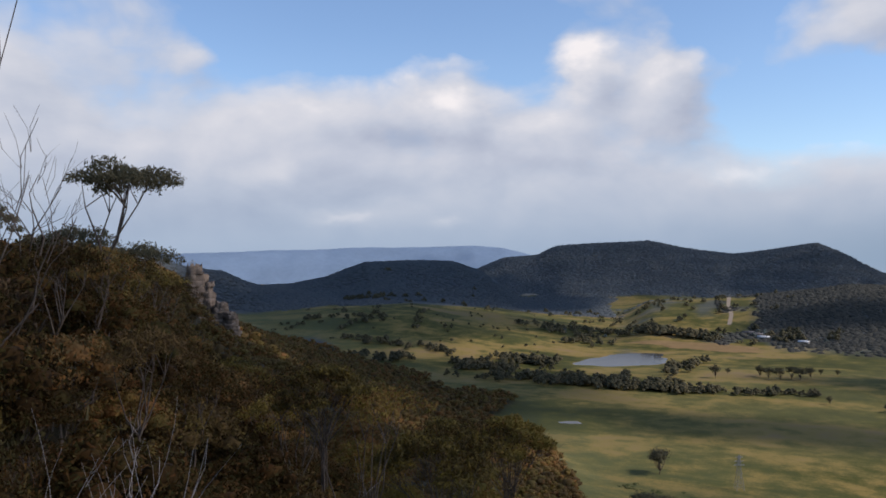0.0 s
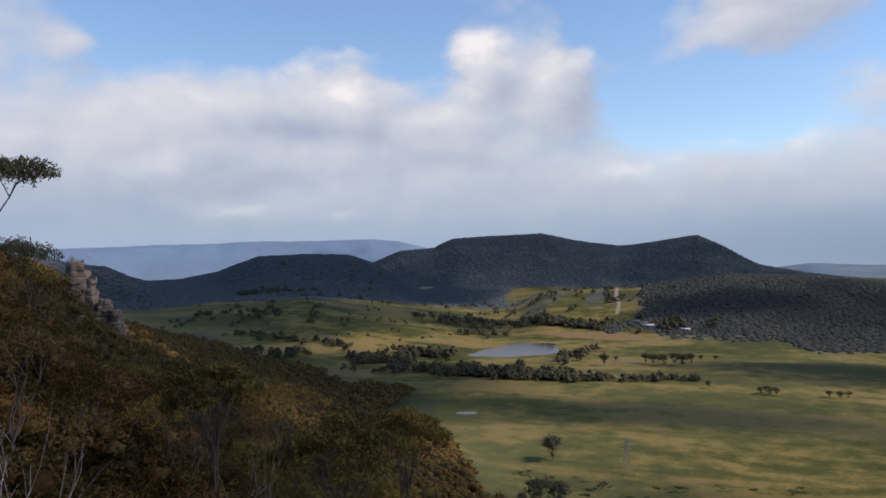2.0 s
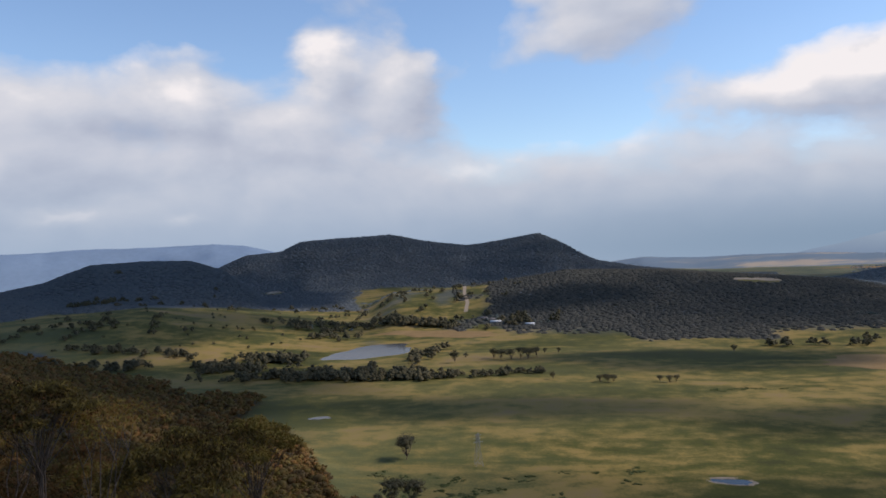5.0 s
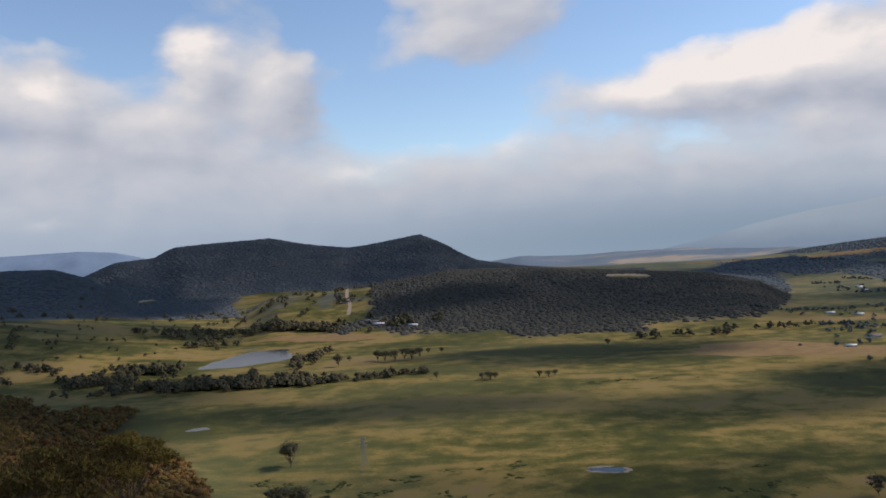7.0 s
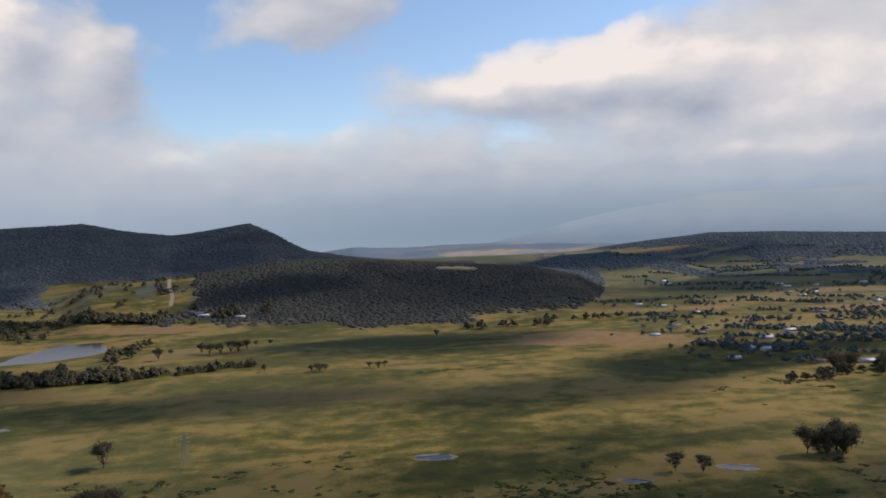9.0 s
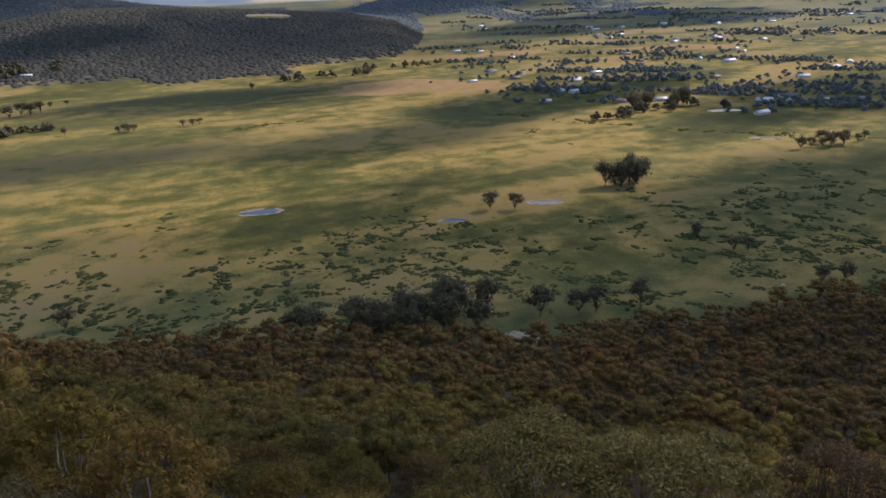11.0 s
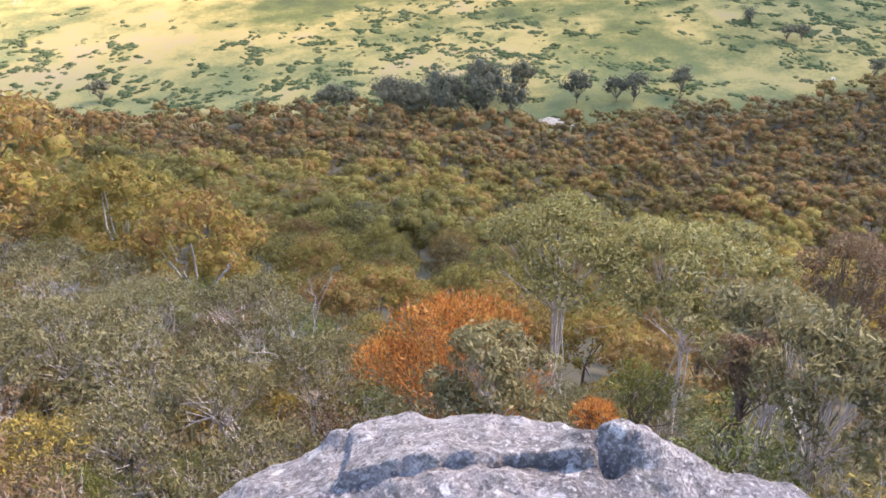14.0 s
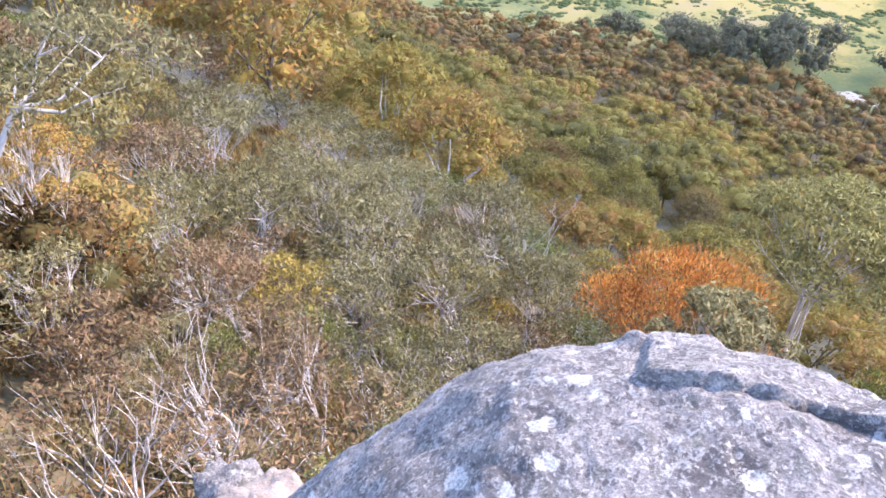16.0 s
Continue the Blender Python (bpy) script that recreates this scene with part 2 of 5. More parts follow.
M_RUST = leaves("rust_leaves", [(0.1, (0.06, 0.042, 0.026)), (0.4, (0.125, 0.07, 0.038)), (0.6, (0.115, 0.09, 0.042)), (0.95, (0.2, 0.105, 0.06))], 0.65, 0.3, 0.7, 0.08)
M_GREEN = leaves("bright_green_leaves", [(0.1, (0.03, 0.038, 0.008)), (0.5, (0.075, 0.082, 0.014)), (0.9, (0.15, 0.145, 0.03))], 0.45, 0.3, 0.8)
M_BARK = plain("pale_bark", (0.34, 0.29, 0.25), 0.8, 0.35, 1.5)
M_DARKBARK = plain("dark_bark", (0.10, 0.075, 0.058), 0.9, 0.35, 2.0)
M_DEAD = plain("dead_wood", (0.28, 0.245, 0.225), 0.85, 0.35, 4.0)
# the plateau's colour is the blue of distance haze, painted on
M_HAZE = plain("haze_blue_plateau", (0.16, 0.22, 0.30), 1.0, 0.12, 0.004, 0.0, spec=0.0)


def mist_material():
    """Far mountains, a plain backdrop: glow and upward paling stand for bright mist."""
    m, g = material("glowing_mist_mountains")
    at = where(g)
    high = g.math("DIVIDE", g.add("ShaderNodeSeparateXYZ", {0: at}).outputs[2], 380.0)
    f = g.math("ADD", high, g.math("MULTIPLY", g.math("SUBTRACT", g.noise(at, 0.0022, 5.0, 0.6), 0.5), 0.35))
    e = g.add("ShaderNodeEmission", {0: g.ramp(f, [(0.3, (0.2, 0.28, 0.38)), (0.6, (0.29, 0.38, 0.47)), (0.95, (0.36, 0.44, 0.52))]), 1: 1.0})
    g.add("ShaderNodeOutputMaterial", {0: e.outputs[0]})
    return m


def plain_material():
    """Far plains: woods painted haze blue, with long strips of pale dry pasture."""
    m, g = material("haze_tinted_plains")
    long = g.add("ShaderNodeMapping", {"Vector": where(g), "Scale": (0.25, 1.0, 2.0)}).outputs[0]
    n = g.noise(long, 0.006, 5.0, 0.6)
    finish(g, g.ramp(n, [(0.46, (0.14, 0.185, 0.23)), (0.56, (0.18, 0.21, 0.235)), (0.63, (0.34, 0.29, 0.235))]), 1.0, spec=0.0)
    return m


M_PLAINS = plain_material()
M_MIST = mist_material()


def water_material(name, color, rough):
    m, g = material(name)
    at = where(g)
    finish(g, color, rough, g.noise(at, 1.2, 3.0, 0.6), 0.06, 0.05, spec=0.1)
    return m


M_WATER = water_material("still_water", (0.022, 0.027, 0.034), 0.12)
M_MUDWATER = water_material("muddy_water", (0.13, 0.125, 0.12), 0.2)


def cloud_material():
    m, g = material("cloud")
    thick = g.add("ShaderNodeAttribute", attribute="thick").outputs["Fac"]
    n = g.noise(where(g), 0.009, 5.0, 0.6)
    d = g.add("ShaderNodeBsdfDiffuse", {0: (0.85, 0.86, 0.88, 1.0)})
    t = g.add("ShaderNodeBsdfTransparent")
    f = g.ramp(g.math("ADD", thick, g.math("MULTIPLY", g.math("SUBTRACT", n, 0.5), 1.3)), [(0.08, 0.0), (0.32, 0.5), (0.62, 0.78)])
    g.add("ShaderNodeOutputMaterial", {0: g.add("ShaderNodeMixShader", {0: f, 1: t.outputs[0], 2: d.outputs[0]}).outputs[0]})
    return m


M_CLOUD = cloud_material()


def rock_material():
    """Weathered sandstone under a mosaic of grey, white and dark lichens."""
    m, g = material("lichened_rock")
    at = where(g)
    base = g.ramp(g.noise(at, 4.0, 9.0, 0.74), [(0.34, (0.036, 0.031, 0.031)), (0.45, (0.088, 0.079, 0.077)), (0.55, (0.15, 0.134, 0.13)), (0.68, (0.22, 0.196, 0.184))])
    wobble = g.add("ShaderNodeTexNoise", {"Vector": at, "Scale": 24.0, "Detail": 5.0}).outputs[1]
    warp = g.add("ShaderNodeVectorMath", {0: at, 1: g.add("ShaderNodeVectorMath", {0: wobble, 1: (0.06, 0.06, 0.06)}, operation="MULTIPLY").outputs[0]}, operation="ADD").outputs[0]
    col = base
    # crusts of lichen: scale of the cells, share of each cell, tone, strength, drift
    for scale, low, high, tone, amount, seed in ((26.0, 0.44, 0.5, (0.25, 0.235, 0.23), 0.6, 7.0), (17.0, 0.4, 0.48, (0.075, 0.072, 0.06), 0.7, 5.0), (48.0, 0.48, 0.55, (0.035, 0.03, 0.032), 0.75, 13.0), (9.0, 0.3, 0.34, (0.36, 0.345, 0.325), 0.8, 3.0),
                                                 (90.0, 0.44, 0.54, (0.05, 0.045, 0.045), 0.6, 11.0), (62.0, 0.3, 0.46, (0.38, 0.355, 0.33), 0.5, 17.0), (5.0, 0.1, 0.17, (0.46, 0.44, 0.41), 0.7, 2.0)):
        cell = g.add("ShaderNodeTexVoronoi", {"Vector": warp, "Scale": scale, "Randomness": 1.0})
        pick = g.add("ShaderNodeSeparateXYZ", {0: cell.outputs[1]}).outputs[0]
        size = g.math("ADD", cell.outputs[0], g.math("MULTIPLY", pick, 0.5))
        size = g.math("ADD", size, g.math("MULTIPLY", g.math("SUBTRACT", g.noise(at, seed, 4.0, 0.6), 0.5), 0.9))
        col = g.mix(g.math("MULTIPLY", g.ramp(size, [(low, 1.0), (high, 0.0)]), amount), col, tone)
    col = g.mix(g.ramp(g.noise(at, 160.0, 4.0, 0.75), [(0.42, 0.55), (0.54, 0.0)]), col, (0.06, 0.05, 0.048))
    col = g.mix(g.ramp(g.noise(at, 70.0, 5.0, 0.75), [(0.52, 0.0), (0.64, 0.5)]), col, (0.34, 0.31, 0.29))
    h = g.math("ADD", g.noise(at, 9.0, 8.0, 0.7), g.math("MULTIPLY", g.noise(at, 70.0, 6.0, 0.75), 0.5))
    finish(g, col, 0.92, h, 1.0, 0.035, spec=0.2)
    return m


M_ROCK = rock_material()
M_TAN = plain("tan_sandstone", (0.135, 0.104, 0.085), 0.95, 0.35, 6.0, 0.6)
M_CLIFF = plain("sandstone_cliff", (0.17, 0.128, 0.096), 0.95, 0.8, 0.3, 1.0)
M_RUSH = leaves("rush_leaves", [(0.2, (0.048, 0.058, 0.023)), (0.6, (0.068, 0.08, 0.034)), (0.9, (0.1, 0.095, 0.045))], 0.9, 0.2, 0.3, 0.0, 0.3)
M_WALL = plain("rendered_wall", (0.55, 0.50, 0.44), 0.8, 0.12, 0.4)
M_BRICKWALL = plain("brick_wall", (0.30, 0.17, 0.12), 0.9, 0.2, 0.5)
M_ROOFPALE = plain("pale_metal_roof", (0.46, 0.47, 0.48), 0.45, 0.1, 0.3, 0.0)
M_ROOFDARK = plain("dark_roof", (0.10, 0.09, 0.09), 0.7, 0.2, 0.5)
M_GLASS = plain("dark_window", (0.03, 0.035, 0.04), 0.1, 0.1, 1.0, 0.0, spec=0.5)
M_STEEL = plain("galvanised_steel", (0.24, 0.25, 0.26), 0.5, 0.1, 1.0, 0.0, 0.3)
M_EARTH = plain("bare_earth", (0.27, 0.21, 0.15), 0.95, 0.2, 0.2, 0.4)

# ---- the lie of the land ----
def fbm(x, y, scale, seed=0, octaves=4):
    """Smooth value noise over arrays, about -1 to 1."""
    rng = np.random.default_rng(seed)
    grid = rng.uniform(-1, 1, (64, 64))
    out, amp, total = np.zeros_like(x, float), 1.0, 0.0
    u, v = x / scale + 17.3, y / scale + 9.1
    for _ in range(octaves):
        i, j = np.floor(u).astype(int), np.floor(v).astype(int)
        a, b = u - i, v - j
        a, b = a * a * (3 - 2 * a), b * b * (3 - 2 * b)
        i, j, i1, j1 = i % 64, j % 64, (i + 1) % 64, (j + 1) % 64
        out += amp * (grid[i, j] * (1 - a) * (1 - b) + grid[i1, j] * a * (1 - b) + grid[i, j1] * (1 - a) * b + grid[i1, j1] * a * b)
        total += amp
        amp, u, v = amp * 0.5, u * 2.03 + 5.2, v * 2.03 + 1.7
    return out / total


def tan_d(e):
    return np.tan(np.radians(e))


CREST = 48.0  # the scarp's crest runs 48 degrees left of +y, through the lookout


def scarp_distance(x, y):
    turn = np.radians(CREST + 28 * np.exp(-(np.hypot(x, y) / 20) ** 2))  # the lookout juts out from the crest
    d = x * np.cos(turn) + y * np.sin(turn)
    along = y * math.cos(radians(CREST)) - x * math.sin(radians(CREST))
    d = d + 70 * np.exp(-((along - 310) / 135) ** 2) * np.clip((d - 110) / 130, 0, 1)  # the foot draws back there
    d = d + 17 * np.exp(-((np.hypot(x, y) - 200) / 110) ** 2) * np.clip((-x / (np.hypot(x, y) + 1.0) - 0.35) / 0.25, 0, 1)  # a bay in the crest
    far = np.clip((np.hypot(x, y) - 60) / 300, 0, 1)
    return d + far * (28 * fbm(x, y, 230, 3) + 9 * fbm(x, y, 60, 4))


DROP_D = [-900, -60, -6, 0, 1.5, 3.5, 8, 15, 40, 97, 200, 300, 360, 460]
DROP = [2, 0.5, 2.0, 3.2, 6.5, 9.5, 14, 19.5, 42, 83, 138, 168, 178, 181]

EASY_D = [-900, -60, -6, 0, 4, 8, 15, 40, 97, 200, 300, 360, 460]
EASY = [2, 0.5, 1.5, 3, 6.5, 10.5, 18, 42, 83, 138, 168, 178, 181]

# skylines of the hills: distance, depth of the near flank, canopy, azimuths, elevations
RIDGES = {
    "dome": (2900, 560, 12, (-44, -40.7, -38, -35.2, -32.7, -29.8, -26.9, -24.9, -23, -21.2, -19), (-2.5, -1.6, -1.5, -0.95, 0.12, 0.26, 0.18, -0.5, -1.9, -3.4, -6)),
    "range": (3900, 620, 12, (-30, -24.5, -22.8, -20.4, -19, -16.4, -12.8, -10.5, -7.2, -4.7, -1.7, 0.2, 2.3, 5, 8, 14), (-3, -0.36, 0.38, 0.55, 1.2, 1.38, 1.58, 1.0, 0.6, 0.88, 1.25, 0.38, -0.77, -1.35, -1.8, -2.6)),
    "spur": (2250, 430, 12, (-18, -15.3, -12.5, -7, -4, -1, 0.6, 6.4, 10.8, 18.5, 22, 24, 25.5, 28), (-6.2, -4.4, -2.7, -2.3, -2.0, -1.6, -1.35, -1.4, -1.75, -2.4, -3.1, -4.1, -5.1, -7)),
    "knoll": (2000, 420, 0, (-44, -38.7, -34, -29.8, -25.5, -20, -15, -11), (-4.4, -3.9, -3.5, -3.2, -3.6, -4.4, -5.0, -5.6)),
    "headland": (2450, 300, 10, (-75, -60, -48, -44.9, -42.8, -41.2, -39, -36, -33, -30), (0.6, 0.3, 0.0, -0.3, -0.45, -1.3, -1.9, -2.5, -3.3, -5)),
    "plateau": (4700, 500, 0, (-80, -60, -46.4, -40, -34, -30, -25, -22.8, -20, -14), (0.3, 0.4, 0.4, 0.75, 0.9, 0.95, 1.05, 0.88, 0.2, -1.2)),
    "far_ridge": (4350, 500, 8, (10, 16, 20, 25, 31, 36, 40, 46, 60, 80), (-2.4, -2.2, -1.8, -1.1, -0.45, -0.5, -0.7, -0.9, -0.4, 0.2)),
    "plains": (4700, 900, 0, (-2, 1, 3, 5.6, 10, 14, 18, 24, 30), (-2.4, -1.7, -1.2, -0.85, -0.95, -0.85, -0.8, -1.0, -1.8)),
    "mid_hill": (2950, 330, 10, (15, 18, 21, 24, 28, 31, 35), (-3.4, -2.4, -1.75, -1.6, -2.0, -2.9, -4.4)),
    "east_hill": (3450, 380, 10, (27, 31, 34, 38, 42, 47, 52, 62), (-3.2, -1.9, -1.25, -1.5, -1.1, -1.5, -1.3, -1.2)),
    "mountains": (4820, 380, 0, (12, 18, 21.4, 26, 31.8, 37, 41.4, 47.8, 52, 60, 80), (-1.6, -0.3, 0.6, 1.4, 2.2, 2.1, 2.3, 2.3, 2.6, 2.6, 2.8)),
}


LAND_RIDGES = ("dome", "range", "spur", "knoll", "headland", "mid_hill", "east_hill", "far_ridge")
# ponds and dams: x, y, half length, half width, turn of the long axis from +x, water level
PONDS = [
    (-352, 1405, 122, 68, 64, 1.0), (-272, 838, 14, 7, 20, 0.4), (120, 612, 15, 9, -20, 0.8), (328, 514, 13, 7, -25, 0.9),
    (243, 509, 12, 4, -20, 0.9), (650, 592, 16, 5, -30, 0.6), (735, 742, 24, 9, -30, 0.6),
]


def pond_ring(p, x, y):
    """1 on the nominal shore of a pond, less inside."""
    px, py, a, b, turn, level = p
    c, s = math.cos(radians(turn)), math.sin(radians(turn))
    u, v = (x - px) * c + (y - py) * s, -(x - px) * s + (y - py) * c
    ang = np.arctan2(v / b, u / a)
    wave = 1 + 0.13 * np.sin(2 * ang + px) + 0.12 * np.sin(3 * ang + 2 + py) + 0.06 * np.sin(7 * ang)
    return np.hypot(u / a, v / b) / wave


def ridge_height(name, az, r):
    r0, w, canopy, a, e = RIDGES[name]
    top = EYE + r0 * tan_d(np.interp(az, a, e)) - canopy
    off = (r - r0) / np.where(r < r0, w, w * 1.6)
    return np.maximum(top, 0) * np.exp(-off * off)


def land(x, y):
    x, y = np.asarray(x, float), np.asarray(y, float)
    r, az = np.hypot(x, y), np.degrees(np.arctan2(x, y))
    d = scarp_distance(x, y)
    steep = np.exp(-(r / 18) ** 2)
    scarp = EYE - np.interp(d, DROP_D, DROP) * steep - np.interp(d, EASY_D, EASY) * (1 - steep)
    k = np.clip((r - 1200) / 3300, 0, 1)
    floor = k * k * (3 - 2 * k) * 52 + fbm(x, y, 420, 7) * 5 * np.clip((r - 500) / 700, 0.15, 1) + 2.0
    total = np.maximum(scarp + 1, 0) ** 4 + np.maximum(floor, 0) ** 4
    wob = az + fbm(x, y, 500, 11) * 0.9
    for name in LAND_RIDGES:
        total = total + (ridge_height(name, wob, r) * (1 + 0.03 * fbm(x, y, 300, 12))) ** 4
    z = total ** 0.25 - 1.0
    rough = np.clip((d - 4) / 20, 0, 1) * np.clip((400 - d) / 100, 0, 1)
    z = z + rough * 2.2 * fbm(x, y, 22, 5)
    for p in PONDS:
        q = pond_ring(p, x, y)
        f = np.clip((1.5 - q) / 0.5, 0, 1)
        z = z * (1 - f) + f * (p[5] + 0.9 * np.clip((q - 0.93) * 6, -1, 0.8))
    return z


def land_at(x, y):
    return float(land(np.array([x]), np.array([y]))[0])


def wooded(x, y):
    """1 where the ground lies under trees."""
    x, y = np.asarray(x, float), np.asarray(y, float)
    r, az = np.hypot(x, y), np.degrees(np.arctan2(x, y))
    d = scarp_distance(x, y) + 9 * fbm(x, y, 60, 21)
    along = y * math.cos(radians(CREST)) - x * math.sin(radians(CREST))
    edge = 352 + 90 * np.exp(-((along - 900) / 80) ** 2) + 50 * np.exp(-((along - 1120) / 150) ** 2) + 100 * np.clip((70 - along) / 160, 0, 1) - 55 * np.exp(-((along - 455) / 95) ** 2)
    w = np.clip((edge - d) / 14, 0, 1) * np.clip((1650 - r) / 60, 0, 1)
    n = fbm(x, y, 200, 22)
    for name, limit in (("dome", 26), ("range", 40), ("spur", 9), ("headland", 30), ("mid_hill", 42), ("east_hill", 52), ("far_ridge", 70)):
        h = ridge_height(name, az, r) 
        w = np.maximum(w, np.clip((h - limit * (1 + 0.35 * n)) / 10, 0, 1))
    w = np.maximum(w, np.clip((n + 0.6 * fbm(x, y, 90, 23) - 0.12) * 4, 0, 1) * np.clip((r - 2300) / 500, 0, 1) * np.clip((az - 18) / 6, 0, 1))
    # woods run down the foot of the dome and the range, but for the cleared farm slope
    lobe = az + 1.6 * n
    foot = np.clip((r - 2330 - 120 * n) / 40, 0, 1) * (r < 3700) * np.clip((lobe + 27) / 1.5, 0, 1) * np.clip((-14.6 - lobe) / 0.8, 0, 1)
    foot = np.maximum(foot, np.clip((r - 1720 + 220 * np.clip((lobe - 2) / 3, 0, 1) - 90 * n) / 40, 0, 1) * (r < 3700) * np.clip((lobe + 4.2) / 0.8, 0, 1) * np.clip((15 - lobe) / 2, 0, 1))
    w = np.maximum(w, foot)
    farm = np.clip((lobe + 15) / 0.8, 0, 1) * np.clip((-4.4 - lobe) / 0.8, 0, 1) * (r > 1500) * np.clip((3120 - r) / 60, 0, 1)
    copse = np.clip((fbm(x, y, 70, 24) - 0.18) * 5, 0, 1)
    w = w * np.clip((np.hypot(x - 184, y - 311) - 10) / 5, 0, 1)  # a bare spot at the wood's edge
    for px, py, rx, ry in ((485, 2066, 66, 42), (-1108, 2900, 36, 44), (150, 2420, 60, 40)):
        w = w * np.clip((np.hypot((x - px) / rx, (y - py) / ry) - 0.85) * 4, 0, 1)
    return w * (1 - farm) + farm * copse * 0.6


def mesh_object(name, verts, faces, mat, parent=None, smooth=False):
    me = bpy.data.meshes.new(name)
    verts = np.asarray(verts, np.float32).reshape(-1, 3)
    faces = np.asarray(faces, np.int32)
    n, k = faces.shape
    me.vertices.add(len(verts))
    me.vertices.foreach_set("co", verts.ravel())
    me.loops.add(n * k)
    me.loops.foreach_set("vertex_index", faces.ravel())
    me.polygons.add(n)
    me.polygons.foreach_set("loop_start", np.arange(0, n * k, k, dtype=np.int32))
    me.update(calc_edges=True)
    if smooth:
        me.polygons.foreach_set("use_smooth", np.ones(n, bool))
    me.materials.append(mat)
    ob = new(name, me)
    ob.parent = parent
    return ob


def build_ground():
    az = np.radians(np.concatenate([np.arange(-76, 76.01, 0.5), np.arange(80, 281, 4)]))
    r = np.concatenate([[0.0], np.geomspace(1.2, 350, 150), np.geomspace(353, 1700, 230), np.geomspace(1720, 5000, 110)])
    a, rr = np.meshgrid(az, r)
    x, y = rr * np.sin(a), rr * np.cos(a)
    z = land(x, y)
    n, m = a.shape
    i, j = np.meshgrid(np.arange(n - 1), np.arange(m), indexing="ij")
    j1 = (j + 1) % m
    quads = np.stack([i * m + j, (i + 1) * m + j, (i + 1) * m + j1, i * m + j1], -1).reshape(-1, 4)
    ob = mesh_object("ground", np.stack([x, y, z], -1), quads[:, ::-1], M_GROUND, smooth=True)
    at = ob.data.attributes.new("woods", "FLOAT", "POINT")
    at.data.foreach_set("value", wooded(x, y).ravel().astype(np.float32))
    # two distance masks for the haze put into the ground colour
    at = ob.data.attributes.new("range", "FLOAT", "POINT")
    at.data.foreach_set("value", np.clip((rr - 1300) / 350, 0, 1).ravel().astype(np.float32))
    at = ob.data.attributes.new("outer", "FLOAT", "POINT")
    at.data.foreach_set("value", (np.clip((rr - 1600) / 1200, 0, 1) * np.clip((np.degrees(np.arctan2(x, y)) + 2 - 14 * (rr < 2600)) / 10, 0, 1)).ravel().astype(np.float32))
    at = ob.data.attributes.new("damp", "FLOAT", "POINT")
    at.data.foreach_set("value", (np.clip((520 - scarp_distance(x, y) + 60 * fbm(x, y, 120, 71)) / 180, 0, 1)).ravel().astype(np.float32))
    return tagged(ob, "valley pasture with a wooded scarp and hills", "ground", kind="structure")


build_ground()


def far_skyline(name, mat, label):
    """A far range as a solid ridge with spurs, behind all the rest."""
    r0, w, _, a, e = RIDGES[name]
    az = np.arange(a[0], a[-1], 0.25)
    t = np.linspace(0, 1.5, 22)
    azg, tg = np.meshgrid(az, t)
    rr = r0 - w + tg * w
    x, y = rr * np.sin(np.radians(azg)), rr * np.cos(np.radians(azg))
    top = EYE + r0 * tan_d(np.interp(azg, a, e)) + 10 * fbm(azg * 40, azg * 0 + r0, 130, 31)
    z = -30 + (top + 30) * np.sin(np.clip(tg, 0, 1.5) * math.pi / 2) ** 1.2 + 14 * fbm(x, y, 190, 33) * np.sin(np.clip(tg, 0, 1) * math.pi)
    n, m = z.shape
    i, j = np.meshgrid(np.arange(n - 1), np.arange(m - 1), indexing="ij")
    quads = np.stack([i * m + j, i * m + j + 1, (i + 1) * m + j + 1, (i + 1) * m + j], -1).reshape(-1, 4)
    return tagged(mesh_object(name, np.stack([x, y, z], -1), quads, mat, smooth=True), label, "mountains", kind="structure")


far_skyline("plateau", M_HAZE, "far flat-topped plateau in haze blue behind the hills").name = "backdrop_plateau"
far_skyline("plains", M_PLAINS, "far plains tinted haze blue with strips of pale pasture").name = "backdrop_plains"
far_skyline("mountains", M_MIST, "far mountains glowing pale blue to stand for mist").name = "backdrop_mountains"


def build_ponds():
    for k, p in enumerate(PONDS):
        px, py, a, b, turn, level = p
        ang = np.linspace(0, 2 * math.pi, 64, endpoint=False)
        wave = 1 + 0.13 * np.sin(2 * ang + px) + 0.12 * np.sin(3 * ang + 2 + py) + 0.06 * np.sin(7 * ang)
        u, v = a * wave * np.cos(ang), b * wave * np.sin(ang)
        c, s = math.cos(radians(turn)), math.sin(radians(turn))
        ring = np.stack([px + u * c - v * s, py + u * s + v * c, np.full(64, level + 0.02)], -1)
        verts = np.concatenate([ring, [[px, py, level + 0.02]]])
        tris = np.array([(i, (i + 1) % 64, 64) for i in range(64)])
        pale = k in (3, 5)
        ob = mesh_object("pond" if k else "lake", verts, tris, M_MUDWATER if pale else M_WATER)
        tagged(ob, "still grey water of a farm lake" if not k else "small farm dam of " + ("pale muddy" if pale else "still dark") + " water", "water", kind="structure")


build_ponds()


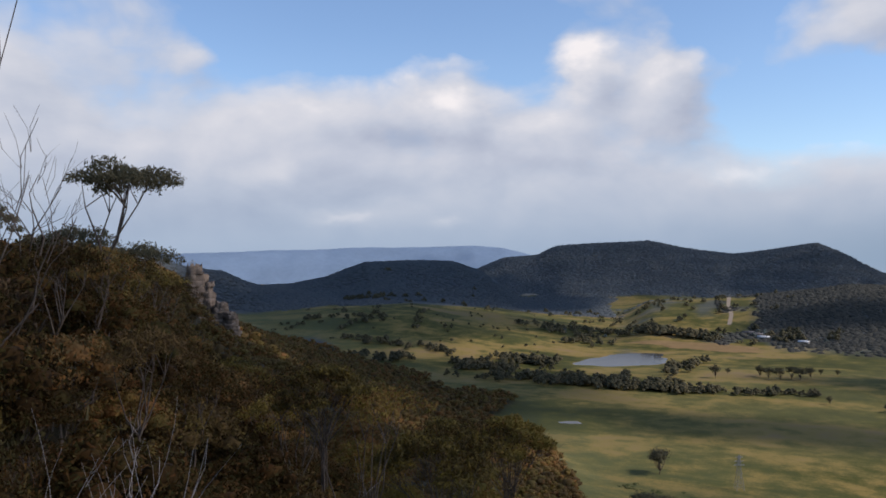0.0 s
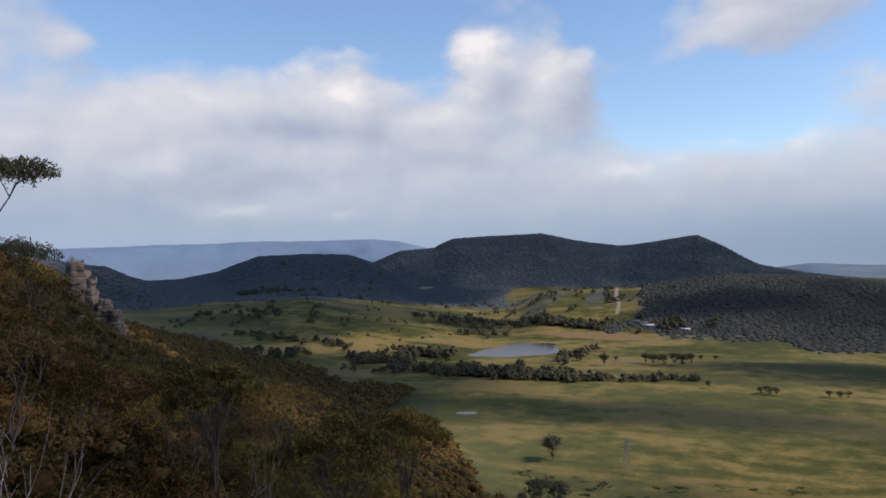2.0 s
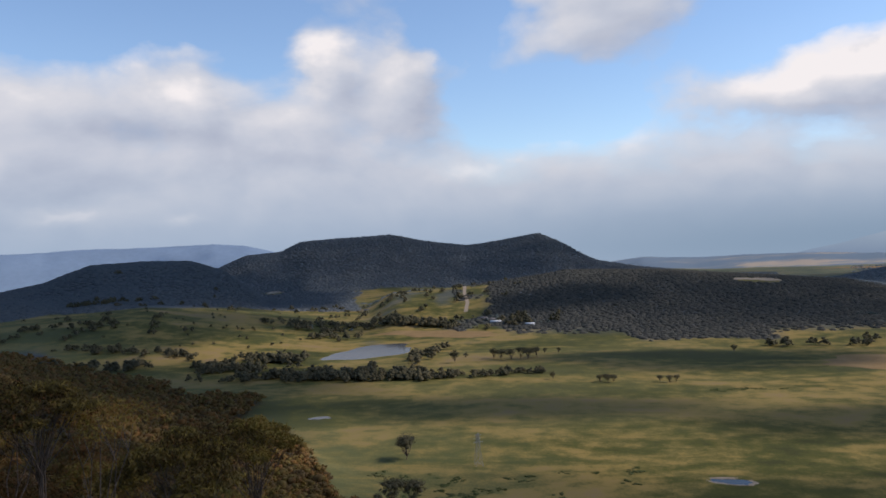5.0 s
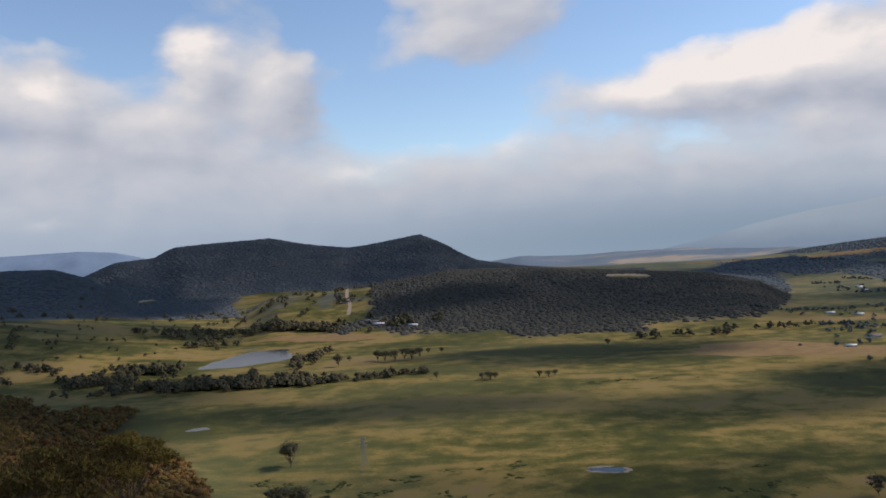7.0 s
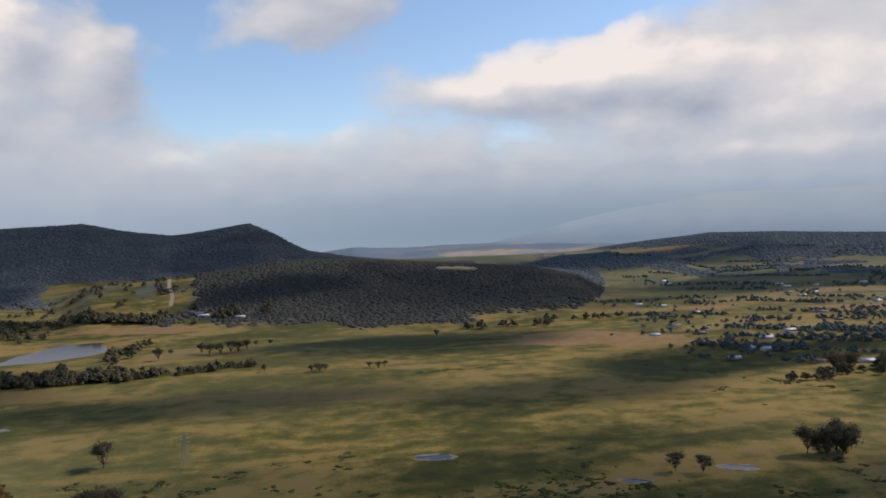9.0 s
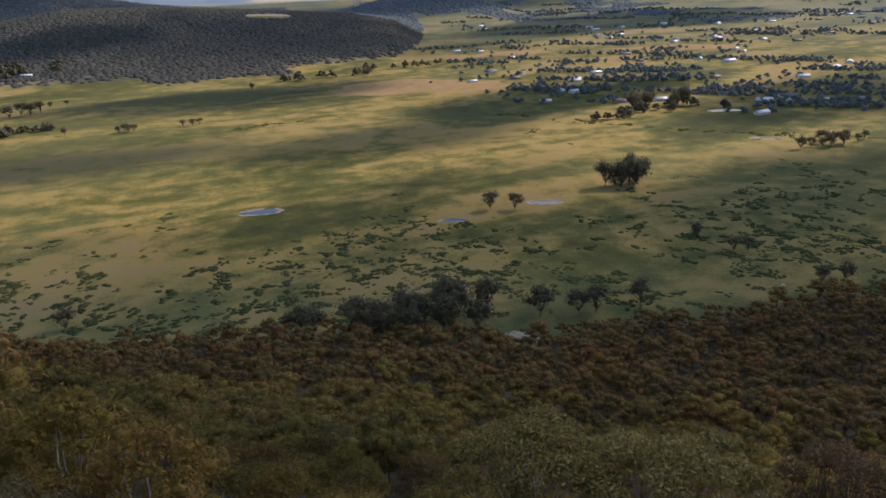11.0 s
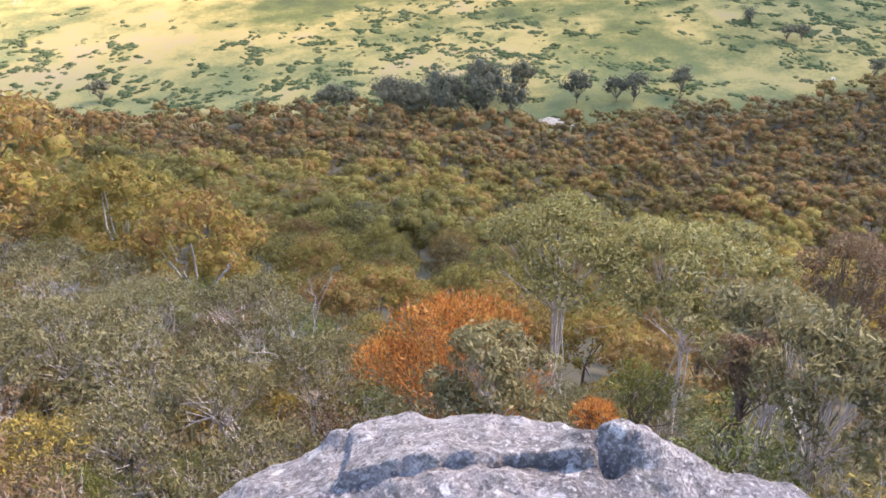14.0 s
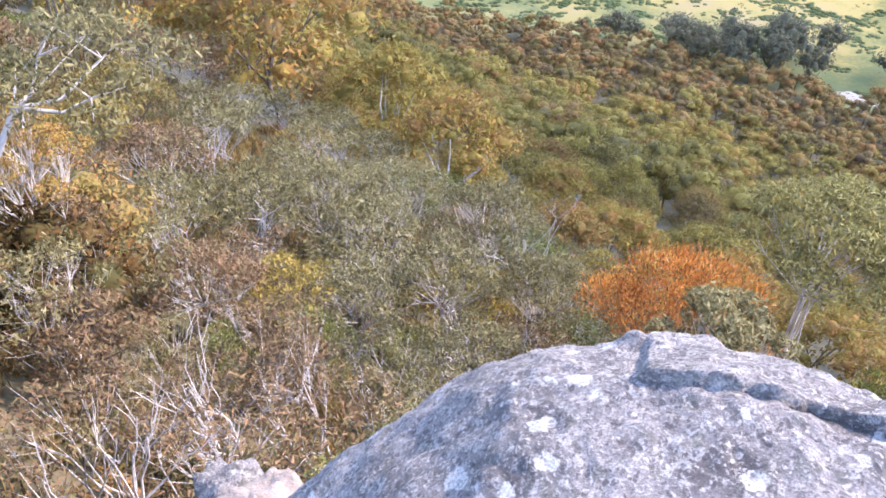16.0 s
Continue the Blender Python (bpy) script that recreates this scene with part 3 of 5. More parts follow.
# ---- unseen clouds, added to lay shade on the hills, paddocks and lookout ----
def cloud(seed, x, y, rx, ry, dense=1.0, z=0.0):
    """An unseen broken cumulus, or a thinner veil, added to shade ground round (x, y)."""
    high = 2600.0
    rng = np.random.default_rng(seed)
    bm = bmesh.new()
    bmesh.ops.create_icosphere(bm, subdivisions=4, radius=1.0)
    for v in bm.verts:
        a = math.atan2(v.co.y, v.co.x)
        k = 1 + 0.18 * math.sin(3 * a + seed) + 0.12 * math.sin(5 * a + 2 * seed) + 0.25 * noise.noise(v.co * 2.3 + Vector((seed, 0, 0)))
        v.co = Vector((v.co.x * k * rx, v.co.y * k * ry, v.co.z * k * 110 * (1.0 if v.co.z > 0 else 0.35)))
    me = bpy.data.meshes.new("cloud")
    bm.to_mesh(me)
    bm.free()
    at = me.attributes.new("thick", "FLOAT", "POINT")
    at.data.foreach_set("value", [dense * (1.0 - (v.co.x / rx / 1.15) ** 2 - (v.co.y / ry / 1.15) ** 2) for v in me.vertices])
    me.materials.append(M_CLOUD)
    ob = new("cloud", me)
    flat = (high - z) / math.tan(radians(SUN_EL))
    ob.matrix_basis = pose(x + flat * math.sin(radians(SUN_AZ)), y + flat * math.cos(radians(SUN_AZ)), high)
    return tagged(ob, "unseen grey-white cumulus cloud added high up to shade the land", "cloud", kind="stuff")


SHADE_CLOUDS = [  # place of the shade, its half widths, density, height of the shaded ground
    (-900, 3500, 1450, 820, 0.36), (350, 3500, 900, 720, 0.3), (-1400, 2650, 620, 520), (560, 1900, 560, 380, 0.34), (-560, 1050, 330, 230, 0.6), (-700, 1780, 330, 170, 0.6), (-1700, 2050, 420, 420), (-60, 1900, 170, 130, 0.6), (-1250, 1500, 560, 480),
    (-520, 760, 240, 330), (-230, 190, 220, 190), (-60, 900, 240, 70), (340, 830, 180, 80), (560, 400, 240, 150, 0.6),
    (640, 960, 230, 110), (1500, 1950, 520, 300), (960, 720, 240, 160), (230, 1270, 300, 110),
    # thin veils near the lookout are added to dim its plants and rock
    (-40, 30, 70, 60, 0.2, 170), (-880, 980, 330, 260), (-1250, 2450, 520, 330), (-1270, 2110, 430, 240), (1500, 3050, 900, 480, 0.6), (120, 270, 520, 400, 0.48), (4, 14, 62, 50, 0.28, 172), (-20, 62, 42, 40, 0.55, 138), (1150, 2750, 450, 350, 0.6),
]
for i, c in enumerate(SHADE_CLOUDS):
    cloud(i + 1, *c)

# ---- plants ----
def tube(points, radii, sides=5):
    """A tapered branch as vertices and quads."""
    v, f = [], []
    pts = [Vector(p) for p in points]
    for k, (p, rad) in enumerate(zip(pts, radii)):
        t = (pts[min(k + 1, len(pts) - 1)] - pts[max(k - 1, 0)]).normalized()
        a = t.orthogonal().normalized()
        b = t.cross(a)
        for s in range(sides):
            w = 2 * math.pi * s / sides
            v.append(p + (a * math.cos(w) + b * math.sin(w)) * rad)
    for k in range(len(pts) - 1):
        for s in range(sides):
            f.append((k * sides + s, k * sides + (s + 1) % sides, (k + 1) * sides + (s + 1) % sides, (k + 1) * sides + s))
    return v, f


def join(parts):
    v, f = [], []
    for pv, pf in parts:
        o = len(v)
        v.extend(tuple(p) for p in pv)
        f.extend(tuple(i + o for i in q) for q in pf)
    return np.array(v, np.float32), np.array(f, np.int32)


def foliage(rng, lobes, count, length, width, hang=0.3, shell=0.75, tri=False, face=0.7, under=0.35):
    """Leaves, or sprays of leaves, as slim blades on the outer parts of rounded lobes (x, y, z, rx, ry, rz)."""
    lobes = np.asarray(lobes, float)
    vol = (lobes[:, 3] * lobes[:, 4]) ** 0.8 * lobes[:, 5] ** 0.4
    k = rng.choice(len(lobes), count, p=vol / vol.sum())
    u = rng.normal(size=(count, 3))
    u[:, 2] = np.abs(u[:, 2]) * 0.9 - under * rng.random(count)
    u /= np.linalg.norm(u, axis=1)[:, None]
    rad = shell + (1 - shell) * rng.random(count) ** 0.6
    rad *= 1 + 0.13 * rng.normal(size=count)
    c = lobes[k, :3] + u * rad[:, None] * lobes[k, 3:]
    n = u / lobes[k, 3:]
    n /= np.linalg.norm(n, axis=1)[:, None]
    n = n + face * rng.normal(size=(count, 3))
    n /= np.linalg.norm(n, axis=1)[:, None]
    t = rng.normal(size=(count, 3))
    t[:, 2] -= hang * 2
    t -= (t * n).sum(1)[:, None] * n
    t /= np.linalg.norm(t, axis=1)[:, None] + 1e-9
    if hang < 0:  # feathery shoots that stand up
        t = 0.5 * rng.normal(size=(count, 3)) + u * 0.5
        t[:, 2] += 1.0
        t /= np.linalg.norm(t, axis=1)[:, None]
    s = np.cross(n, t)
    size = (0.6 + 0.8 * rng.random(count))[:, None]
    t, s = t * length * size * 0.5, s * width * size * 0.5
    if tri:
        v = np.stack([c - t - s, c - t + s, c + t], 1).reshape(-1, 3)
        return v, np.arange(count * 3).reshape(-1, 3)
    v = np.stack([c - t, c + s, c + t, c - s], 1).reshape(-1, 3)
    return v, np.arange(count * 4).reshape(-1, 4)


def split_quads(f):
    return np.concatenate([f[:, [0, 1, 2]], f[:, [0, 2, 3]]])


def crown_lobes(rng, height, spread, count, flat=0.5, base=0.55):
    """Rounded masses of an umbrella-like gum crown."""
    out = []
    for i in range(count):
        a, q = rng.random() * 2 * math.pi, math.sqrt(rng.random()) * spread * 0.75
        z = height * (base + (1 - base) * (0.45 + 0.5 * rng.random()) * (1 - 0.45 * (q / spread) ** 2))
        s = spread * (0.32 + 0.24 * rng.random())
        out.append((q * math.cos(a), q * math.sin(a), z, s, s, s * flat * (0.8 + 0.5 * rng.random())))
    return out


def limbs(rng, lobes, height, thick, sides=5, fork=0.35, lean=0.0):
    """Trunk that forks low into limbs that reach the lobes."""
    parts, top = [], Vector((lean * height, 0.3 * lean * height, height * fork))
    mid = top * 0.5 + Vector((rng.normal() * 0.03, rng.normal() * 0.03, 0)) * height
    parts.append(tube([(0, 0, -0.6), mid, top], [thick * 1.15, thick * 0.9, thick * 0.7], sides + 1))
    for x, y, z, *_ in lobes:
        end = Vector((x, y, z))
        m = top.lerp(end, 0.5) + Vector((rng.normal(), rng.normal(), 0.6 * rng.normal() - 0.4)) * height * 0.035
        parts.append(tube([top, m, end], [thick * 0.55, thick * 0.36, thick * 0.12], sides))
    return parts


def scatter(name, xs, ys, kinds, mat, label, category, seed, size=(0.8, 1.3), sink=0.4):
    """Many far plants in one mesh, each a turned and scaled copy of one of the given (verts, quads)."""
    rng = np.random.default_rng(seed)
    zs = land(xs, ys)
    vs, fs, tones, o = [], [], [], 0
    pick = rng.integers(0, len(kinds), len(xs))
    ang, sc = rng.random(len(xs)) * 6.283, rng.uniform(*size, len(xs))
    for k, (v, f) in enumerate(kinds):
        ids = np.nonzero(pick == k)[0]
        c, s, q = np.cos(ang[ids])[:, None], np.sin(ang[ids])[:, None], sc[ids][:, None]
        x = (v[None, :, 0] * c - v[None, :, 1] * s) * q + xs[ids][:, None]
        y = (v[None, :, 0] * s + v[None, :, 1] * c) * q + ys[ids][:, None]
        z = v[None, :, 2] * q * rng.uniform(0.85, 1.2, (len(ids), 1)) + zs[ids][:, None] - sink
        vs.append(np.stack([x, y, z], -1).reshape(-1, 3))
        tones.append(np.repeat(rng.random(len(ids)), len(v)))
        fs.append((f[None] + (np.arange(len(ids)) * len(v))[:, None, None] + o).reshape(-1, 3))
        o += len(ids) * len(v)
    ob = mesh_object(name, np.concatenate(vs), np.concatenate(fs), mat, smooth=True)
    at = ob.data.attributes.new("tone", "FLOAT", "POINT")
    at.data.foreach_set("value", np.concatenate(tones).astype(np.float32))
    return tagged(ob, label, category, kind="stuff")


def polar_points(rng, count, az, r, keep):
    """Random places by azimuth and distance where keep(x, y) is high."""
    a = np.radians(rng.uniform(*az, count))
    q = np.sqrt(rng.uniform(r[0] ** 2, r[1] ** 2, count))
    x, y = q * np.sin(a), q * np.cos(a)
    ok = keep(x, y) > rng.random(count) * 0.8 + 0.1
    return x[ok], y[ok]


def spaced_points(rng, cell, az, r, keep):
    """Places on a loosened grid, so that the crowns stand side by side."""
    n = int(r[1] / cell) + 1
    i, j = np.meshgrid(np.arange(-n, n), np.arange(-n // 3, n))
    x, y = (i + rng.uniform(-0.42, 0.42, i.shape) + 0.5 * (j % 2)) * cell, (j + rng.uniform(-0.42, 0.42, i.shape)) * cell
    x, y = x.ravel(), y.ravel()
    q, a = np.hypot(x, y), np.degrees(np.arctan2(x, y))
    ok = (q > r[0]) & (q < r[1]) & (a > az[0]) & (a < az[1])
    x, y = x[ok], y[ok]
    ok = keep(x, y) > rng.random(len(x)) * 0.8 + 0.1
    return x[ok], y[ok]


def head(rng, lobe, around, rings, fill=0.72):
    """The closed inner mass of a crown lobe, a little uneven."""
    x, y, z, rx, ry, rz = lobe
    v, f = [], []
    for k in range(rings):
        w = -0.35 + (math.pi / 2 + 0.35) * k / rings
        for i in range(around):
            a = 2 * math.pi * (i + 0.5 * (k % 2)) / around
            q = fill * (1 + 0.2 * rng.normal())
            v.append((x + rx * q * math.cos(w) * math.cos(a), y + ry * q * math.cos(w) * math.sin(a), z + rz * q * math.sin(w)))
    v.append((x, y, z + rz * fill))
    for k in range(rings - 1):
        for i in range(around):
            p, q = k * around + i, k * around + (i + 1) % around
            f += [(p, q, p + around), (q, q + around, p + around)]
    f += [((rings - 1) * around + i, (rings - 1) * around + (i + 1) % around, rings * around) for i in range(around)]
    return np.array(v), np.array(f)


def stack(parts):
    v, f, o = [], [], 0
    for pv, pf in parts:
        v.append(pv)
        f.append(np.asarray(pf) + o)
        o += len(pv)
    return np.concatenate(v), np.concatenate(f)


def cap_lobes(rng, height, spread, count, base):
    """Many small flat caps that make up a broken, rounded gum crown."""
    out = []
    lop = rng.normal(size=2) * 0.15
    for i in range(count):
        a, q = 2.4 * i + 0.7 * rng.random(), math.sqrt((i + 0.3) / count)
        s = spread * 1.2 / math.sqrt(count) * (0.7 + 0.6 * rng.random())
        z = height * (1 - (1 - base) * (0.75 * q ** 2.2 + 0.22 * rng.random()))
        out.append((spread * (q * math.cos(a) * 0.85 + lop[0]), spread * (q * math.sin(a) * 0.85 + lop[1]), z - s * 0.45, s, s, s * (0.6 + 0.25 * rng.random())))
    return out


def tree_kind(seed, height, spread, sprays, length, base=0.45, trunk=True, face=0.5, around=6, rings=2, heads=7, fill=0.9, core=0.0, closed=True):
    rng = np.random.default_rng(seed)
    lo = cap_lobes(rng, height, spread, heads, base)
    if core:
        lo.append((0, 0, height * 0.45, spread * core, spread * core, height * 0.42))
    parts = [head(rng, l, around, rings, fill) for l in (lo if closed else lo[heads:])]
    parts.append(foliage(rng, lo, sprays, length, length * 0.7, 0.1, 0.75, True, face, 0.35))
    if trunk:
        tv, tf = join([tube([(0, 0, -1), (0.1, 0, height * 0.75)], [0.25, 0.12], 3)])
        parts.append((tv, split_quads(tf)))
    return stack(parts)


def far_crown(seed, tall=1.0, rings=((6.4, -0.4), (4.7, 1.7), (2.5, 2.9))):
    """A low lumpy head of leaves, for woods kilometres off."""
    rng = np.random.default_rng(seed)
    n, v = 6, []
    for k, (rad, z) in enumerate(rings):
        for i in range(n):
            a = 2 * math.pi * (i + 0.5 * k) / n
            q = rad * (1 + 0.14 * rng.normal())
            v.append((q * math.cos(a), q * math.sin(a), tall * (z + rng.normal() * 0.3)))
    v.append((rng.normal() * 0.6, rng.normal() * 0.6, 3.5 * tall))
    f, top = [], len(rings) - 1
    for k in range(top):
        for i in range(n):
            a, b = k * n + i, k * n + (i + 1) % n
            f += [(a, b, a + n), (b, b + n, a + n)]
    f += [(top * n + i, top * n + (i + 1) % n, (top + 1) * n) for i in range(n)]
    return np.array(v), np.array(f)


def under_treeline(x, y, tall):
    """Where plants of that height keep below the crest's wind-cut skyline."""
    r, az = np.hypot(x, y), np.degrees(np.arctan2(x, y))
    near = np.interp(az, (-60, -54, -50, -47.7, -46.4, -44.3, -40, -33, -25, -18, -11), (1.7, 1.6, 0.9, -0.6, -4.5, -7.0, -8.2, -9.6, -11.5, -13, -15.5))
    far = np.interp(az, (-60, -54, -50, -47.7, -45.5, -44, -42.5, -39.6, -35.9, -32, -26, -18), (1.7, 1.6, 0.8, -0.3, -0.9, -2.2, -4.1, -5.1, -5.8, -7.2, -8.3, -10))
    limit = near + (far - near) * np.clip((r - 48) / 40, 0, 1)
    return (land(x, y) + tall < EYE + r * tan_d(limit)) * 1.0


def off_crags(x, y):
    """0 on and before the bare crags, 1 elsewhere."""
    r, az = np.hypot(x, y), np.degrees(np.arctan2(x, y))
    return 1.0 - ((az > -45.8) & (az < -42.6) & (r > 380) & (r < 432)) - ((az > -47.2) & (az < -44.6) & (r > 92) & (r < 122))


def woodlands():
    rng = np.random.default_rng(5)
    far = [far_crown(40 + i, 0.65, ((6.6, -0.6), (4.1, 2.3))) for i in range(8)]
    taller = [far_crown(40 + i, 0.85) for i in range(8)]
    off_scarp = lambda x, y: wooded(x, y) * ((scarp_distance(x, y) > 470) | (np.hypot(x, y) > 1000))
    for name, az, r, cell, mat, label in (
            ("dome_woodland", (-43, -14), (2250, 3000), 13.0, M_FAR, "dark eucalypt woodland in haze-blue tones over a domed hill"),
            ("range_woodland", (-26, 14), (2400, 3950), 13.5, M_FAR, "dark eucalypt woodland in haze-blue tones over a long range"),
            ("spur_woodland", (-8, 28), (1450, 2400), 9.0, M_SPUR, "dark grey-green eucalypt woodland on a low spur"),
            ("headland_woodland", (-56, -30), (2150, 2560), 12.0, M_FAR, "dark eucalypt woodland in haze-blue tones on a scarp headland"),
            ("hill_woodland", (12, 56), (2300, 4450), 14.0, M_RIDGE, "dark woodland in haze-blue green over far rolling hills")):
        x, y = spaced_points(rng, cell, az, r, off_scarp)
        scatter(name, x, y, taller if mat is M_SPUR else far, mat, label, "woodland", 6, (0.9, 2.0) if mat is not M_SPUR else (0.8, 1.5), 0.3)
    mid = [tree_kind(60 + i, 10.5, 4.3, 430, 0.5, around=6, rings=2, heads=8, base=0.55, fill=0.7, face=0.9) for i in range(12)]
    thin = [tree_kind(70 + i, 10.5, 4.5, 120, 0.8, around=5, heads=6, base=0.55, fill=0.72, face=0.9) for i in range(12)]
    thinner = [tree_kind(80 + i, 11, 4.8, 40, 1.7, around=6, heads=4, base=0.5, fill=0.85, face=0.7) for i in range(8)]
    low_crest = lambda x, y: wooded(x, y) * (scarp_distance(x, y) < 375) * under_treeline(x, y, 9.0) * off_crags(x, y)
    on_scarp = lambda x, y: wooded(x, y) * (scarp_distance(x, y) < 520)
    down = lambda x, y: np.clip((scarp_distance(x, y) + 50 * fbm(x, y, 70, 61) - 195) / 90, 0, 1)
    for mat, part, label in ((M_ESC, lambda x, y: 1 - down(x, y), "dense olive and yellow-green eucalypt woodland on the scarp"), (M_BROWN, down, "dense brown and rust-tinged eucalypt woodland at the scarp's foot")):
        share = lambda x, y: on_scarp(x, y) * part(x, y)
        x, y = spaced_points(rng, 6.6, (-26, 62), (122, 250), share)
        scatter("scarp_woodland", x, y, mid, mat, label, "woodland", 7, (0.55, 1.3))
        x, y = spaced_points(rng, 6.8, (-26, 62), (250, 640), share)
        scatter("scarp_woodland", x, y, thin, mat, label, "woodland", 10, (0.5, 1.25))
    x, y = spaced_points(rng, 8.0, (-52, -14), (420, 1680), lambda x, y: wooded(x, y) * (scarp_distance(x, y) < 520) * under_treeline(x, y, 10.0) * off_crags(x, y))
    scatter("scarp_woodland", x, y, thinner, M_BROWN, "brown-green eucalypt woodland along the far scarp", "woodland", 8, (0.6, 1.2))
    x, y = spaced_points(rng, 6.5, (-66, -24), (122, 430), low_crest)
    scatter("scarp_woodland", x, y, thin, M_BROWN, "brown-green eucalypt woodland along the scarp's crest", "woodland", 9, (0.55, 0.9))


woodlands()


def gum_tree(seed, height, spread, lobes, sprays, length, mat, bark, label, category="tree", name="eucalyptus_tree", flat=0.5, base=0.55, thick=None, fork=0.35, aspect=0.5, sides=4, hang=0.3, lean=0.0, tri=True, face=0.6, dome=False, body=0.0):
    rng = np.random.default_rng(seed)
    lo = crown_lobes(rng, height, spread, lobes, flat, base)
    if dome:
        lo = cap_lobes(rng, height, spread, lobes, base)
    top = new(name)
    tagged(top, label, category)
    v, f = join(limbs(rng, lo[::3] if dome else lo, height, thick or height * 0.016, sides, fork, lean))
    mesh_object("trunk", v, f, bark, top, True)
    v, f = foliage(rng, lo, sprays, length, length * aspect, hang, 0.72 if dome else 0.75, tri, face)
    if body:
        v, f = stack([head(rng, l, 5, 2, body) for l in lo] + [(v, f)])
    mesh_object("crown", v, f, mat, top, dome or body > 0)
    return top


def at_land(x, y, turn=0.0, sink=0.3, scale=1.0):
    return pose(x, y, land_at(x, y) - sink, 0, 0, turn) @ Matrix.Scale(scale, 4)


def place(first, spots, group, seed=0, size=(0.8, 1.25), used=False):
    """Stands one thing and its copies at (x, y) spots."""
    rng = np.random.default_rng(seed)
    tagged(first, group=group)
    for i, (x, y) in enumerate(spots):
        m = at_land(x, y, rng.random() * 360)
        s = rng.uniform(*size)
        ob = first if i == 0 else copy_thing(first, m)
        ob.matrix_basis = m @ Matrix.Scale(s, 4)


# trees of the scarp between the lookout and the denser woods
def middle_trees():
    rng = np.random.default_rng(31)
    x, y = polar_points(rng, 700, (-64, 66), (34, 128), lambda x, y: np.ones_like(x))
    spots, kept = [], []
    for p in zip(x, y):
        if all((p[0] - q[0]) ** 2 + (p[1] - q[1]) ** 2 > 30 for q in kept) and len(kept) < 298:
            kept.append(p)
    slope = [p for p in kept if scarp_distance(np.array([p[0]]), np.array([p[1]]))[0] > 12 and under_treeline(np.array([p[0]]), np.array([p[1]]), 9.5)[0] > 0]
    hx, hy = spaced_points(rng, 2.9, (-68, -36), (36, 95), lambda x, y: (scarp_distance(x, y) < 13) * (scarp_distance(x, y) > -12) * under_treeline(x, y, 2.6))
    crest = list(zip(hx, hy))[:210]
    slope = [p for p in slope if off_crags(np.array([p[0]]), np.array([p[1]]))[0] > 0]
    crest = [p for p in crest if off_crags(np.array([p[0]]), np.array([p[1]]))[0] > 0]
    for k in range(10):
        rust = k in (3, 8)
        t = gum_tree(100 + k, 8.5, 3.9, 20, 3600, 0.27, M_BROWN if rust else M_ESC, M_DARKBARK if k % 2 else M_BARK,
                     "rust-tinged eucalypt in the scarp woodland" if rust else "rounded olive-green eucalypt in the scarp woodland", aspect=0.5, base=0.5, fork=0.3, face=0.9, dome=True, body=0.45)
        place(t, slope[k::10], "trees on the scarp", k, (0.7, 1.25))
    hx, hy = spaced_points(rng, 2.3, (-70, -33), (13, 38), lambda x, y: (scarp_distance(x, y) < 13) * under_treeline(x, y, 3.3))
    low = list(zip(hx, hy))
    for k in range(4):
        t = gum_tree(130 + k, 3.4, 1.9, 13, 2300, 0.15, (M_HEATH, M_HEATH, M_HEATH, M_BROWN)[k], M_DARKBARK, "bushy rust-brown heath tree on the crest" if k != 2 else "bushy olive heath tree on the crest", "shrub", "heath_tree", aspect=0.4, base=0.45, fork=0.25, face=0.7, dome=True, body=0.5)
        place(t, low[k::4], "heath trees on the crest", 50 + k, (0.75, 1.15))
    for k in range(4):
        t = gum_tree(120 + k, 2.4, 1.8, 12, 1300, 0.17, (M_HEATH, M_HEATH, M_BROWN, M_HEATH)[k], M_DARKBARK, "low dark heath scrub along the crest", "shrub", "crest_shrub", aspect=0.4, flat=0.6, base=0.3, fork=0.2)
        place(t, crest[k::4], "heath along the crest", k, (0.7, 1.2))


middle_trees()

# ---- paddocks: trees, rushes, tracks, farms, pylon ----
PADDOCK = []
for k in range(7):
    shape = [(0.5, 0.22, 0.75), (0.42, 0.15, 0.9), (0.55, 0.25, 0.75), (0.45, 0.12, 0.95), (0.36, 0.1, 1.0), (0.5, 0.2, 0.8), (0.3, 0.08, 1.4)][k]
    PADDOCK.append(gum_tree(700 + k, 15, 15 * shape[0], 20, 1100, 0.8, M_VALLEY, M_DARKBARK, "dark spreading paddock eucalypt with a clear trunk" if k < 6 else "tall dark dense conifer beside a farm",
                            name="paddock_tree" if k < 6 else "conifer", flat=shape[2], base=shape[1], fork=0.14, aspect=0.6, thick=0.3, face=1.0, body=0.45))
FRESH = set(range(7))


def paddock_trees(spots, height, group, seed, kinds=(0, 1, 2, 3, 5), spread=0.25):
    rng = np.random.default_rng(seed)
    for x, y in spots:
        k = kinds[int(rng.integers(len(kinds)))]
        m = pose(x, y, land_at(x, y) - 0.3, 0, 0, rng.random() * 360)
        if k in FRESH:
            ob = PADDOCK[k]
            FRESH.discard(k)
        else:
            ob = copy_thing(PADDOCK[k], m)
        ob.matrix_basis = m @ Matrix.Scale(height / 15 * rng.uniform(1 - spread, 1 + spread), 4)
        tagged(ob, group=group)


def line(a, b, count, jitter, seed):
    rng = np.random.default_rng(seed)
    return [(a[0] + (b[0] - a[0]) * t + rng.normal() * jitter, a[1] + (b[1] - a[1]) * t + rng.normal() * jitter) for t in (np.arange(count) + rng.random(count)) / count]


def cluster(x, y, rx, ry, count, seed):
    rng = np.random.default_rng(seed)
    return [(x + rng.normal() * rx, y + rng.normal() * ry) for _ in range(count)]


